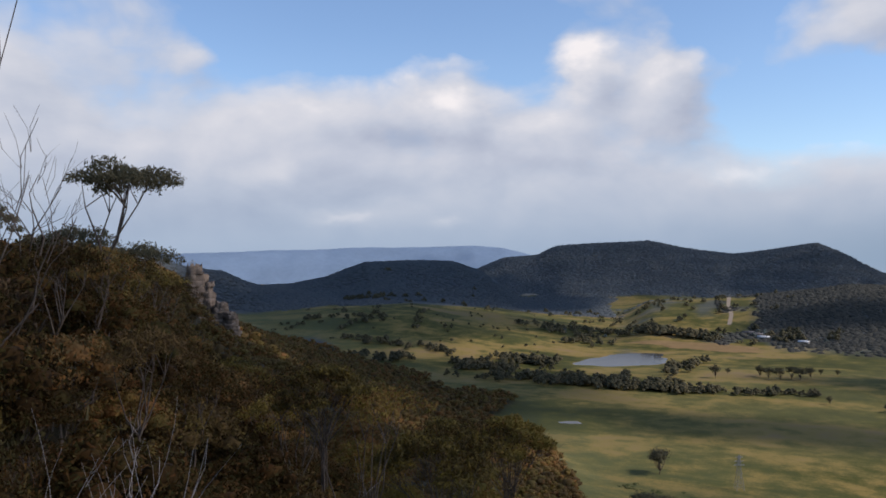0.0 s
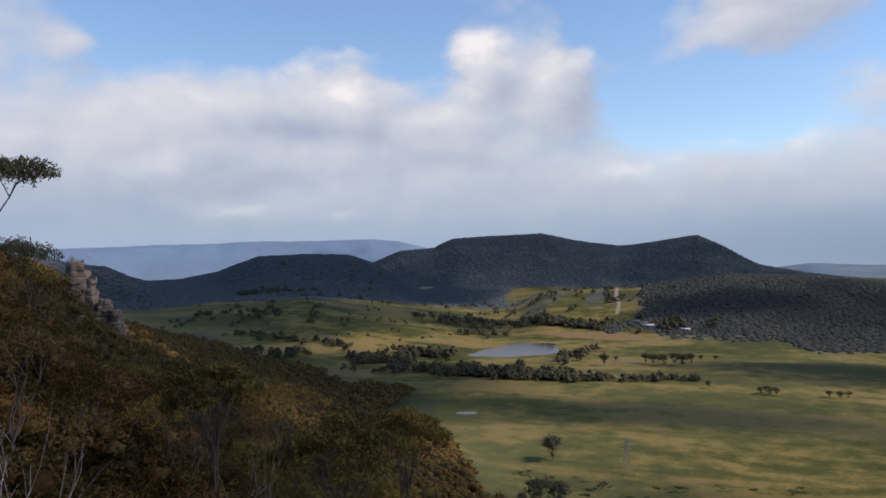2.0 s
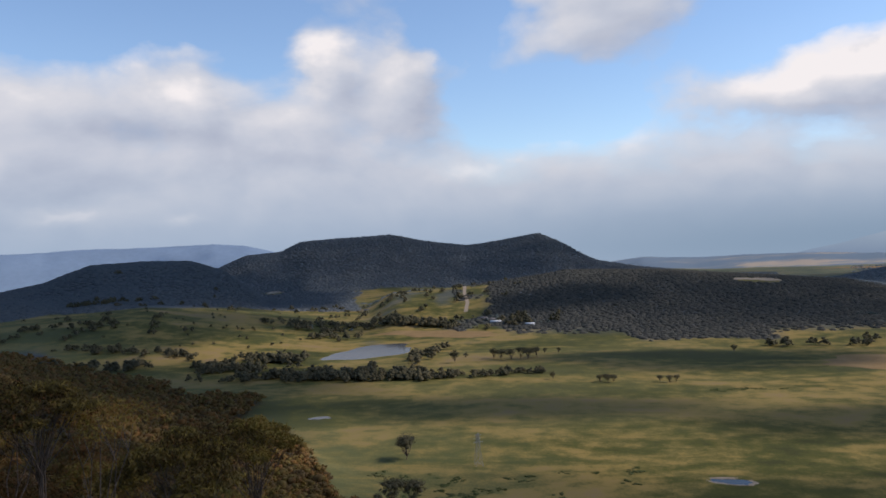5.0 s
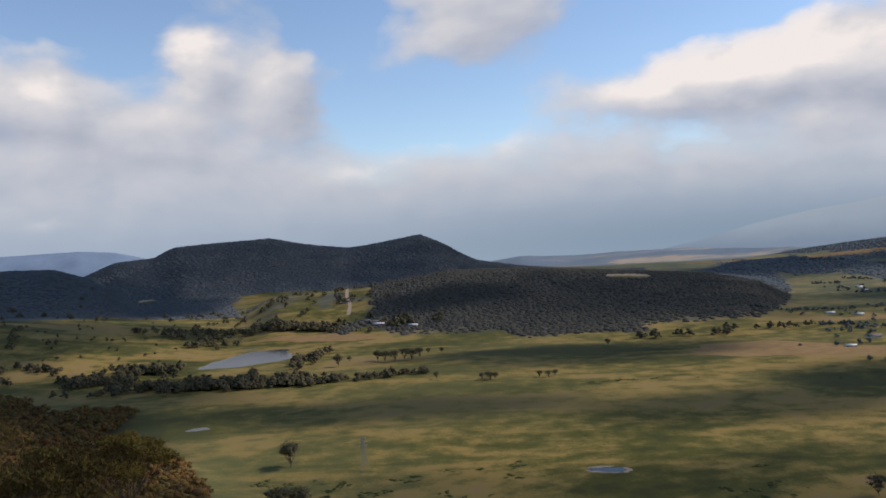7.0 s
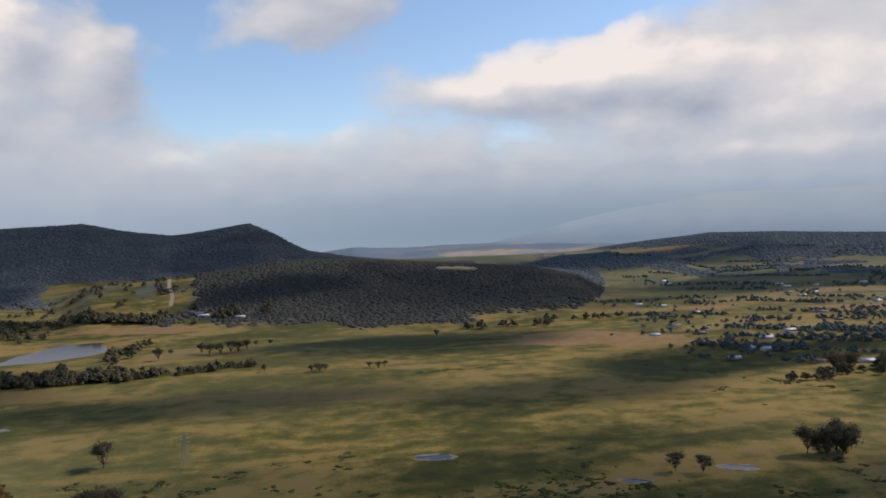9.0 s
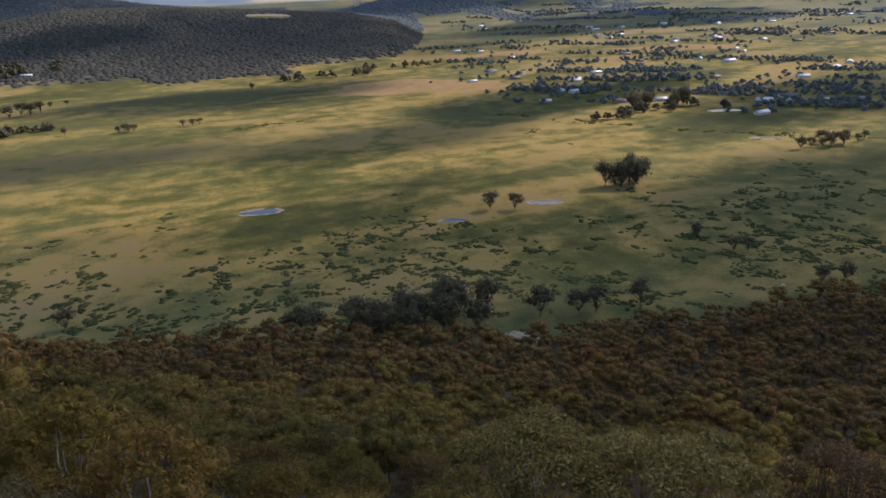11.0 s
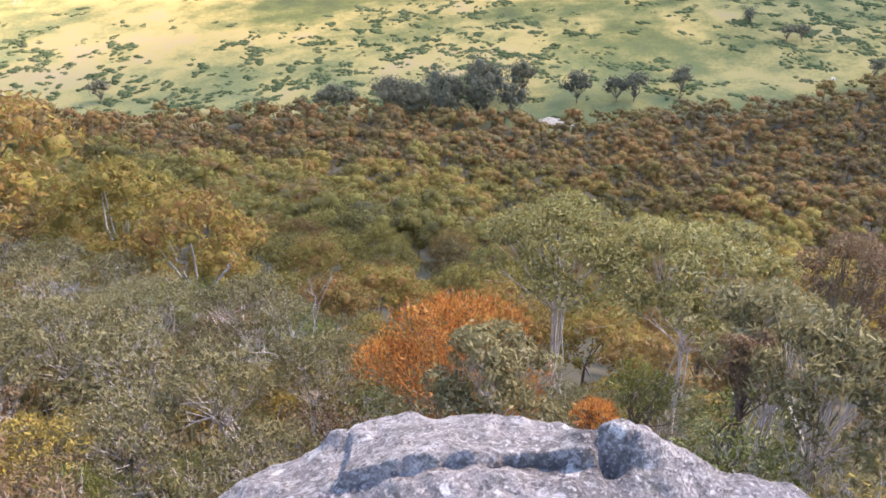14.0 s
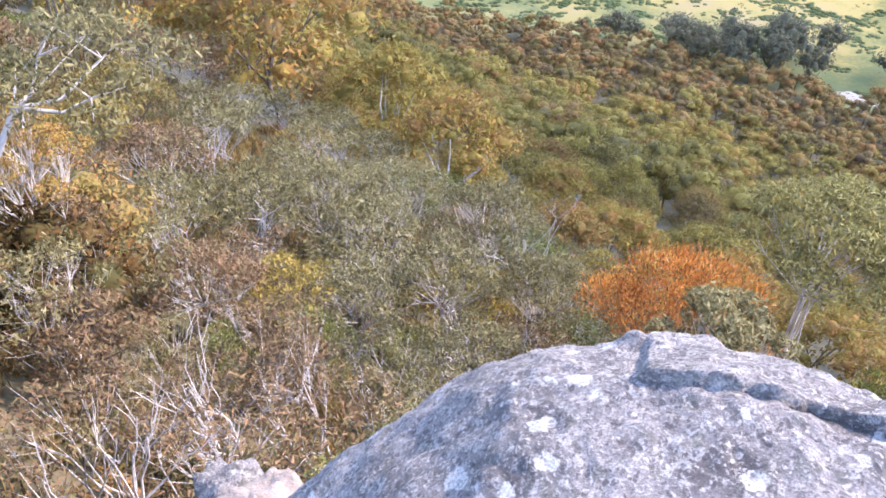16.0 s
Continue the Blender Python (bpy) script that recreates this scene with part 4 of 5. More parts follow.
GROVE = [tree_kind(980 + i, 13, 15 * w, 90, 1.0, b, around=6, heads=6, fill=0.85, core=0.6, face=0.8) for i, (w, b) in enumerate(((0.5, 0.3), (0.44, 0.22), (0.56, 0.35), (0.5, 0.2), (0.42, 0.2), (0.52, 0.3)))]


def grove(spots, height, label, seed):
    """A stand of far trees too close together to tell apart."""
    p = np.array(spots)
    p = np.concatenate([p, p + np.random.default_rng(seed).normal(size=p.shape) * height * 0.45])
    scatter("grove", p[:, 0], p[:, 1], GROVE, M_VALLEY, label, "trees", seed, (height / 15 * 0.7, height / 15 * 1.2), 0.3)


grove(line((-420, 1100), (-175, 1092), 84, 15, 1), 14, "dark grey-green trees crowding the lake shore", 1)
grove(line((-180, 1090), (-34, 1136), 32, 8, 2), 10, "dark grey-green trees crowding the lake shore", 2)
grove(line((-250, 1235), (-225, 1400), 16, 9, 3), 15, "dark grey-green trees crowding the lake shore", 3)
grove(cluster(-300, 1130, 38, 12, 14, 4), 16, "dark grey-green trees crowding the lake shore", 4)
grove(line((-600, 1195), (-470, 1172), 34, 18, 55), 14, "dark grove of eucalypts in the paddocks", 55)
grove(line((-530, 1290), (-455, 1285), 26, 16, 5), 17, "dark grove of eucalypts in the paddocks", 5)
grove(cluster(-460, 1082, 28, 14, 12, 6), 14, "dark grove of eucalypts in the paddocks", 6)
grove(cluster(-700, 1180, 50, 18, 16, 7), 16, "dark grove of eucalypts in the paddocks", 7)
grove(line((-612, 1772), (-470, 1835), 34, 16, 58), 12, "dark grove of eucalypts in the paddocks", 58)
grove(line((-440, 1790), (-262, 1702), 46, 12, 8), 19, "dark grove of eucalypts in the paddocks", 8)
grove(cluster(-560, 1690, 60, 25, 16, 9), 16, "dark grove of eucalypts in the paddocks", 9)
grove(cluster(-470, 1590, 40, 20, 12, 10), 14, "dark grove of eucalypts in the paddocks", 10)
paddock_trees([(-175, 1237), (-116, 1274), (-103, 1262), (-86, 1253), (-72, 1270), (-47, 1287), (-60, 1262)], 19, "paddock trees", 11, (0, 2, 5), 0.15)
paddock_trees([(-164, 1289), (-35, 1330), (-12, 1340), (273, 1337), (-130, 520), (368, 386)], 11, "paddock trees", 12)
paddock_trees([(-139, 667), (-122, 530), (-110, 540)], 21, "paddock trees", 13, (0, 2, 5), 0.1)
paddock_trees([(-18, 1078), (44, 1060), (54, 1057), (62, 1062), (52, 1070), (122, 1062), (133, 1059), (143, 1064)], 10, "paddock trees", 14, (0, 2, 5), 0.15)
grove(cluster(-130, 1735, 70, 30, 22, 15), 15, "dark garden trees round the farm", 15)
grove(line((330, 1390), (640, 1425), 16, 14, 16), 14, "dark trees along the foot of the spur", 16)
paddock_trees([(280, 520), (296, 509)], 15, "paddock trees", 17, (2, 5), 0.1)
paddock_trees(cluster(408, 521, 13, 6, 11, 18), 19, "dark clump of trees", 18, (1, 3, 4))
paddock_trees([(369, 353), (377, 349)], 11, "paddock trees", 19)
paddock_trees(cluster(150, 350, 27, 8, 22, 20), 20, "trees at the wood's edge", 20, (1, 3, 4, 5))
paddock_trees([(87, 372), (92, 366), (82, 376), (227, 322), (236, 318), (264, 316), (372, 289), (387, 285), (-26, 440)], 13, "trees at the wood's edge", 21)
grove(cluster(-900, 2100, 200, 120, 24, 22), 13, "scattered trees on the knoll, dark green", 22)
grove(cluster(-760, 1620, 190, 170, 70, 29), 6, "scattered low scrub on the knoll, dark green", 29)
grove(cluster(-1000, 1500, 90, 60, 34, 30), 13, "dark grove of eucalypts at the scarp's foot", 30)
grove(line((-900, 1330), (-640, 1290), 30, 14, 31), 13, "dark grove of eucalypts at the scarp's foot", 31)
grove(line((-1330, 1960), (-1210, 2010), 24, 14, 32), 14, "dark grove of eucalypts at the scarp's foot", 32)
grove(cluster(-400, 2130, 120, 110, 46, 23), 12, "scattered trees on the farm slope, dark green", 23)
grove(line((560, 790), (720, 800), 16, 8, 24), 11, "scattered shelter trees in the valley, dark green", 24)
paddock_trees(cluster(655, 815, 16, 8, 8, 25), 20, "shelter trees in the valley", 25, (1, 3, 6))
paddock_trees(cluster(705, 796, 12, 7, 7, 26), 20, "shelter trees in the valley", 26, (1, 3, 6))
paddock_trees(cluster(735, 745, 5, 5, 3, 27), 14, "shelter trees in the valley", 27, (4,))
paddock_trees(cluster(665, 535, 25, 8, 10, 28), 12, "shelter trees in the valley", 28)

HOUSES = [(1131, 2141), (1225, 1832), (1199, 1654), (1184, 1584), (1375, 1783), (978, 1211), (1020, 1310), (814, 1123), (742, 1077), (667, 1143), (674, 1241), (661, 996),
          (671, 972), (688, 965), (674, 864), (1229, 1405), (1235, 1228), (925, 958), (825, 829), (1547, 1480), (1737, 1606), (1767, 1834), (876, 771), (889, 716), (1035, 884),
          (1845, 1548), (1608, 1313), (779, 1590), (811, 1407), (1461, 2371), (-184, 1775), (-150, 1731), (-73, 1690), (-530, 1700), (-165, 1760)]


def house(seed, long, deep, wall, roofing, label, gable=True):
    """A low farmhouse: walls with openings, a pitched roof with eaves, chimney."""
    holder = new("farmhouse" if gable else "shed")
    tagged(holder, label, "house" if gable else "shed", "houses of the valley")
    high, rise, eave = 3.0, 2.2, 0.7
    x, y = long / 2, deep / 2
    v = [(-x, -y, -1), (x, -y, -1), (x, y, -1), (-x, y, -1), (-x, -y, high), (x, -y, high), (x, y, high), (-x, y, high), (-x, 0, high + rise), (x, 0, high + rise)]
    quads = [(0, 1, 5, 4), (2, 3, 7, 6), (1, 2, 6, 5), (3, 0, 4, 7), (5, 6, 9, 9), (7, 4, 8, 8)]
    tri = [q for q in quads]
    bm = bmesh.new()
    bv = [bm.verts.new(p) for p in v]
    for q in tri:
        bm.faces.new([bv[i] for i in dict.fromkeys(q)])
    me = bpy.data.meshes.new("wall")
    bm.to_mesh(me)
    bm.free()
    me.materials.append(wall)
    w = new("wall", me)
    w.parent = holder
    ex, ey, slope = x + eave, y + eave, rise / y
    low = high - eave * slope
    rv = [(-ex, -ey, low), (ex, -ey, low), (ex, 0, high + rise), (-ex, 0, high + rise), (ex, ey, low), (-ex, ey, low)]
    rv += [(a, b, c + 0.25) for a, b, c in rv]
    rf = [(6, 7, 8, 9), (9, 8, 10, 11), (0, 3, 2, 1), (3, 5, 4, 2), (0, 1, 7, 6), (5, 11, 10, 4), (1, 2, 8, 7), (2, 4, 10, 8), (0, 6, 9, 3), (3, 9, 11, 5)]
    mesh_object("roof", rv, rf, roofing, holder)
    for side in (-1, 1):
        for i in range(4):
            cx = -x + long * (i + 0.5) / 4
            door = i == 2
            z0, z1, hw = (0.0, 2.1, 0.5) if door else (0.9, 2.1, 0.9)
            yy = side * (y + 0.04)
            pv = [(cx - hw, yy, z0), (cx + hw, yy, z0), (cx + hw, yy, z1), (cx - hw, yy, z1)]
            pv += [(a, b - side * 0.1, c) for a, b, c in pv]
            pf = [(0, 1, 2, 3), (7, 6, 5, 4), (0, 4, 5, 1), (1, 5, 6, 2), (2, 6, 7, 3), (3, 7, 4, 0)]
            mesh_object("door" if door else "window", pv, pf, M_ROOFDARK if door else M_GLASS, holder)
    return holder


def houses():
    rng = np.random.default_rng(9)
    spots = []
    kinds = [house(1, 19, 10, M_WALL, M_ROOFPALE, "pale farmhouse with a light metal gable roof"), house(2, 17, 10, M_BRICKWALL, M_ROOFDARK, "brick farmhouse with a dark gable roof"),
             house(3, 24, 9, M_WALL, M_ROOFDARK, "long pale farmhouse with a dark roof"), house(4, 22, 12, M_ROOFPALE, M_ROOFPALE, "pale metal farm shed", False)]
    more = []
    for i in range(46):
        a, r = radians(rng.uniform(27, 55)), rng.uniform(1000, 2700)
        more.append((r * math.sin(a), r * math.cos(a)))
    for i, (x, y) in enumerate(HOUSES + more):
        k = i % 4
        m = pose(x, y, land_at(x, y), 0, 0, rng.uniform(-40, 40))
        ob = kinds[k] if i < 4 else copy_thing(kinds[k], m)
        ob.matrix_basis = m @ Matrix.Scale(rng.uniform(0.75, 1.05), 4)
        spots += cluster(x, y + 26, 34, 12, 4, 100 + i)
    for i in range(95):
        a, r = radians(rng.uniform(23, 58)), 1080 + 2400 * rng.random() ** 1.2
        x, y, long, slant = r * math.sin(a), r * math.cos(a), 30 + 120 * rng.random() ** 1.5, rng.normal() * 0.2
        if i % 3:
            spots += line((x - long * math.cos(a), y + long * math.sin(a)), (x + long * math.cos(a), y - long * math.sin(a) + long * slant), int(6 + long / 3.5), 3, 300 + i)
        else:
            spots += cluster(x, y, 34, 24, 24, 300 + i)
    spots = np.array(spots)
    scatter("village_trees", spots[:, 0], spots[:, 1], [tree_kind(960 + i, 9.5, 5.4, 14, 1.4, 0.2, around=5, heads=3, fill=0.9, core=0.65) for i in range(8)], M_VILLAGE, "dark hedgerow and garden trees with haze-paled leaves among the houses", "trees", 14, (0.45, 1.05))


houses()


def near_line(x, y, pts):
    """Distance from places to a bent line."""
    best = np.full(x.shape, 1e9)
    for (ax, ay), (bx, by) in zip(pts, pts[1:]):
        t = np.clip(((x - ax) * (bx - ax) + (y - ay) * (by - ay)) / ((bx - ax) ** 2 + (by - ay) ** 2), 0, 1)
        best = np.minimum(best, np.hypot(x - ax - t * (bx - ax), y - ay - t * (by - ay)))
    return best


GULLY = [(400, 520), (402, 450), (375, 390), (360, 335), (345, 300)]
CREEK = [(180, 1005), (300, 1010), (438, 985), (485, 914), (530, 834), (572, 754), (625, 660), (680, 600)]


def rushes():
    """Low dark-green patches of rushes and bramble over the wet paddocks."""
    rng = np.random.default_rng(12)
    kinds = []
    for k in range(10):
        small = k > 5
        wide, deep, many = (1.6, 1.1, 4) if small else (3.8, 2.2, 8)
        lo = [(rng.normal() * wide, rng.normal() * deep, 0.0, 1.3 + 1.5 * rng.random(), 1.0 + 1.0 * rng.random(), 0.45 + 0.35 * rng.random()) for _ in range(many)]
        kinds.append(stack([head(np.random.default_rng(910 + k), l, 6, 2, 0.9) for l in lo] + [foliage(np.random.default_rng(900 + k), lo, 11 * many, 0.7, 0.4, -0.5, 0.9, True)]))
    count = 26000
    a = np.radians(rng.uniform(-14, 58, count))
    r = np.sqrt(rng.uniform(350 ** 2, 1050 ** 2, count))
    x, y = r * np.sin(a), r * np.cos(a)
    n = fbm(x, y, 120, 51) + 0.6 * fbm(x, y, 35, 52)
    near = np.clip((650 - r) / 190, -0.6, 1) * (1.15 - 0.4 * np.clip(np.degrees(a) / 40, 0, 1))
    chance = np.clip((n - 0.08 + 0.6 * near) * 0.6, 0, 0.5)
    chance = np.maximum(chance, 0.5 * np.clip(1 - near_line(x, y, GULLY) / (16 + 12 * fbm(x, y, 40, 55)), 0, 1))
    chance = np.maximum(chance, 0.6 * np.clip(1 - near_line(x, y, CREEK) / 9, 0, 1))
    ok = (rng.random(count) < chance) & (wooded(x, y) < 0.2) & (fbm(x, y, 9, 53) > -0.2)
    for p in PONDS:
        ok &= pond_ring(p, x, y) > 1.4
    x, y = x[ok][:2600], y[ok][:2600]
    scatter("rushes", x, y, kinds, M_RUSH, "low dark-green patches of rushes in the wet paddock", "rushes", 13, (0.45, 1.35), 0.1)


rushes()


def draped(name, x, y, rx, ry, turn, mat, label, lift=0.3, wave=0.25, category="field"):
    """An irregular patch lying on the land."""
    ang, rad = np.meshgrid(np.linspace(0, 2 * math.pi, 40, endpoint=False), np.linspace(0.02, 1, 12))
    k = 1 + wave * np.sin(2 * ang + x) * 0.5 + wave * np.sin(3 * ang + y) * 0.5 + wave * 0.3 * np.sin(9 * ang)
    u, v = rad * k * rx * np.cos(ang), rad * k * ry * np.sin(ang)
    c, s = math.cos(radians(turn)), math.sin(radians(turn))
    px, py = x + u * c - v * s, y + u * s + v * c
    z = land(px, py) + lift * (1.2 - rad ** 6 * 1.5)
    n, m = px.shape
    i, j = np.meshgrid(np.arange(n - 1), np.arange(m), indexing="ij")
    j1 = (j + 1) % m
    quads = np.stack([i * m + j, (i + 1) * m + j, (i + 1) * m + j1, i * m + j1], -1).reshape(-1, 4)
    return tagged(mesh_object(name, np.stack([px, py, z], -1), quads, mat, smooth=True), label, category, kind="structure")


def track(points, wide, mat, label):
    """A ribbon of bare ground along a line of places."""
    pts = np.array(points, float)
    t = np.linspace(0, len(pts) - 1, len(pts) * 12)
    x, y = np.interp(t, np.arange(len(pts)), pts[:, 0]), np.interp(t, np.arange(len(pts)), pts[:, 1])
    dx, dy = np.gradient(x), np.gradient(y)
    n = np.hypot(dx, dy)
    sx, sy = -dy / n * wide / 2, dx / n * wide / 2
    vx, vy = np.concatenate([x + sx, x - sx]), np.concatenate([y + sy, y - sy])
    m = len(x)
    quads = [(i, i + 1, m + i + 1, m + i) for i in range(m - 1)]
    tagged(mesh_object("track", np.stack([vx, vy, land(vx, vy) + 0.3], -1), quads, mat, smooth=True), label, "track", kind="structure")


draped("field", 500, 1190, 150, 75, -20, M_DRY, "dry tan paddock beyond the creek", 0.5)
draped("field", -260, 1620, 150, 40, -10, M_DRY, "dry tan paddock beyond the lake", 0.5)
draped("field", 1180, 1330, 150, 45, -35, M_DRY, "dry tan paddock among the houses", 0.6)
draped("field", 860, 1480, 90, 40, -20, M_DRY, "dry tan paddock among the houses", 0.6)
for px, py, rx, ry, turn, _ in PONDS[2:6]:
    draped("dam_bank", px, py, rx * 1.18, ry * 1.25, turn, M_EARTH, "pale bare bank round a farm dam", 0.12, 0.1, "earth")
draped("field", 1610, 3600, 420, 70, -20, M_DRY, "sunlit dry pasture on a far ridge", 3.0)
draped("bare_earth", 485, 2078, 60, 26, 0, M_EARTH, "cleared dry ground on the spur", 0.6, 0.5, "earth")
draped("bare_earth", -1112, 2916, 34, 26, 0, M_EARTH, "bare earth cutting on the domed hill", 0.6, 0.5, "earth")
draped("bare_earth", 184, 311, 10, 8, -10, M_EARTH, "bare pale earth at the wood's edge", 0.3, category="earth")
draped("bare_earth", 347, 294, 8, 1.6, 35, M_EARTH, "bare pale earth at the wood's edge", 0.3, category="earth")
draped("bare_earth", -560, 2560, 45, 25, 10, M_EARTH, "bare earth on the farm slope", 0.8, category="earth")
track([(-233, 1860), (-240, 1960), (-262, 2080), (-281, 2247), (-300, 2400)], 9, M_EARTH, "pale gravel farm drive up the slope")
track([(-470, 2480), (-540, 2540), (-600, 2500), (-640, 2600)], 9, M_EARTH, "pale gravel farm track on the slope")
track([(940, 1190), (880, 1170), (800, 1130)], 5, M_EARTH, "pale gravel lane among the houses")


def pylon(x, y, high, label):
    """A tapering lattice tower with three cross-arms."""
    holder = new("pylon")
    holder.matrix_basis = pose(x, y, land_at(x, y), 0, 0, 30)
    tagged(holder, label, "pylon")

    def bar(a, b, rad=0.16):
        return tube([a, b], [rad, rad], 4)

    def corner(i, t):
        w = 2.6 * (1 - t) ** 1.3 + 0.5
        return ((-1, 1, 1, -1)[i] * w, (-1, -1, 1, 1)[i] * w, high * t)

    for i in range(4):
        v, f = join([bar(corner(i, k / 6), corner(i, (k + 1) / 6), 0.12) for k in range(6)])
        mesh_object("leg", v, f, M_STEEL, holder)
    for i in range(4):
        v, f = join([bar(corner(i, k / 6), corner((i + 1) % 4, (k + 1) / 6), 0.06) for k in range(6)] + [bar(corner((i + 1) % 4, k / 6), corner(i, (k + 1) / 6), 0.06) for k in range(6)])
        mesh_object("bracing", v, f, M_STEEL, holder)
    for t, w in ((0.72, 4.2), (0.83, 3.6), (0.94, 3.0)):
        v, f = join([bar((-w, 0, high * t), (w, 0, high * t), 0.2), bar((-w, 0, high * t), (0, 0, high * (t + 0.05)), 0.12), bar((w, 0, high * t), (0, 0, high * (t + 0.05)), 0.12)])
        mesh_object("cross_arm", v, f, M_STEEL, holder)


pylon(-75, 650, 27, "galvanised lattice power pylon in the paddock")
pylon(-349, 349, max(10.0, 180.5 - land_at(-349, 349)), "small pale lattice mast above the crag")

# ---- the lookout rock ----
RIM_U = [-1.8, -1.24, -0.97, -0.8, -0.5, -0.33, -0.1, 0.1, 0.29, 0.36, 0.6, 0.8, 0.95, 1.25, 1.8]
RIM_V = [0.55, 0.92, 1.1, 1.26, 1.36, 1.43, 1.48, 1.45, 1.4, 1.3, 1.22, 1.13, 1.03, 0.62, 0.1]
ROCK_TURN = math.cos(radians(20)), math.sin(radians(20))


def smooth(a, b, x):
    t = np.clip((x - a) / (b - a), 0, 1)
    return t * t * (3 - 2 * t)


def rock_top(u, v):
    z = -1.57 - 0.95 * 0.13 * np.log1p(np.exp((-u - 0.5) / 0.13)) - 0.34 * 0.15 * np.log1p(np.exp((u - 0.55) / 0.15))
    z = z - np.maximum(0, v - 1.12) * 0.45 + 0.05 * fbm(u, v, 0.35, 41) * (np.abs(v - 1.1) > 0)
    slab = smooth(-0.30, -0.275, u) * smooth(0.36, 0.31, u)
    edge = 1.16 + 0.02 * np.sin(u * 9) + 0.015 * fbm(u * 1.0, v * 0, 0.08, 44)
    z = z + slab * 0.045 * smooth(edge - 0.004, edge + 0.004, v) - slab * 0.1 * np.maximum(0, v - 1.18)
    knob = np.exp(-((u - 0.43) / 0.13) ** 2 - ((v - 1.22) / 0.085) ** 2)
    z = z + 0.15 * knob * (1 + 0.5 * fbm(u, v, 0.07, 47))
    pit = np.exp(-((u - 0.37) / 0.035) ** 2 - ((v - 1.15) / 0.03) ** 2) + 0.6 * np.exp(-((u - 0.47) / 0.04) ** 2 - ((v - 1.14) / 0.02) ** 2)
    z = z - 0.05 * pit + 0.05 * np.exp(-((u + 0.33) / 0.05) ** 2 - ((v - 1.40) / 0.04) ** 2) + 0.025 * np.exp(-((u + 0.12) / 0.03) ** 2 - ((v - 1.46) / 0.03) ** 2)
    return z + 0.03 * fbm(u, v, 0.22, 42) + 0.014 * fbm(u, v, 0.045, 43) + 0.014 * np.abs(fbm(u, v, 0.11, 49))


def lookout_rock():
    us = np.concatenate([np.linspace(-1.8, -0.62, 60), np.linspace(-0.61, 0.95, 210), np.linspace(0.97, 1.8, 40)])
    s = np.concatenate([np.linspace(0, 0.78, 30), np.linspace(0.79, 1.0, 110), np.linspace(1.004, 1.4, 40)])
    u, q = np.meshgrid(us, s)
    rim = np.interp(u, RIM_U, RIM_V) + 0.03 * fbm(u, u * 0, 0.12, 45)
    back = -1.3
    v = back + np.minimum(q, 1) * (rim - back)
    z = rock_top(u, v)
    over = np.maximum(q - 1, 0)
    z = z - over ** 0.75 * 5.5
    v = v + np.sin(np.minimum(over * 12, 1.6)) * 0.06 + over * 0.9 + over * 0.35 * fbm(u, z, 0.4, 46)
    rightside = np.maximum(u - 1.2, 0)
    z = z - rightside ** 1.3 * 2.5 * (v > 0.3)
    # the flanks and the back go down into the ground
    for out, down in ((0.12, 0.35), (0.16, 0.9), (0.1, 3.2)):
        u, v, z = np.pad(u, 1, mode="edge"), np.pad(v, 1, mode="edge"), np.pad(z, 1, mode="edge")
        u[:, 0] -= out
        u[:, -1] += out
        v[0] -= out
        lump = 0.1 * fbm(u, v + z, 0.5, 48)
        for edge in (np.s_[:, 0], np.s_[:, -1], np.s_[0, 1:-1], np.s_[-1, 1:-1]):
            z[edge] -= down
            v[edge] += lump[edge]
    x = u * ROCK_TURN[0] + v * ROCK_TURN[1]
    y = -u * ROCK_TURN[1] + v * ROCK_TURN[0]
    n, m = z.shape
    i, j = np.meshgrid(np.arange(n - 1), np.arange(m - 1), indexing="ij")
    quads = np.stack([i * m + j, i * m + j + 1, (i + 1) * m + j + 1, (i + 1) * m + j], -1).reshape(-1, 4)
    ob = mesh_object("lookout_rock", np.stack([x, y, z + EYE], -1), quads, M_ROCK, smooth=True)
    return tagged(ob, "weathered pale sandstone ledge with grey and white lichen", "rock")


lookout_rock()


def boulder(seed, x, y, z, rx, ry, rz, turn, mat, label, lumps=0.2):
    bm = bmesh.new()
    bmesh.ops.create_icosphere(bm, subdivisions=5, radius=1.0)
    off = Vector((seed * 3.1, seed * 1.7, 0))
    for v in bm.verts:
        c = v.co.copy()
        box = max(abs(c.x), abs(c.y), abs(c.z))
        c = c.lerp(c / box * 0.85, 0.55)
        k = 1 + lumps * noise.noise(c * 1.4 + off) + lumps * 0.45 * noise.noise(c * 4 + off) + 0.05 * noise.noise(c * 13 + off)
        v.co = Vector((c.x * k * rx, c.y * k * ry, c.z * k * rz))
    for f in bm.faces:
        f.smooth = True
    me = bpy.data.meshes.new("boulder")
    bm.to_mesh(me)
    bm.free()
    me.materials.append(mat)
    ob = new("boulder", me)
    ob.matrix_basis = pose(x, y, z, 0, 0, turn)
    return tagged(ob, label, "rock")


def beside(u, v):
    return u * ROCK_TURN[0] + v * ROCK_TURN[1], -u * ROCK_TURN[1] + v * ROCK_TURN[0]


for k, (u, v, z, rx, ry, rz, turn) in enumerate([(-1.45, 0.98, -2.98, 0.24, 0.26, 0.4, 30), (-1.74, 1.1, -3.14, 0.22, 0.2, 0.34, 70), (-1.72, 0.8, -3.05, 0.25, 0.2, 0.22, 10)]):
    boulder(k + 1, *beside(u, v), EYE + z, rx, ry, rz, turn, M_ROCK if k else M_TAN, "pale lichened sandstone boulder below the ledge" if k else "tan sandstone boulder against the ledge")


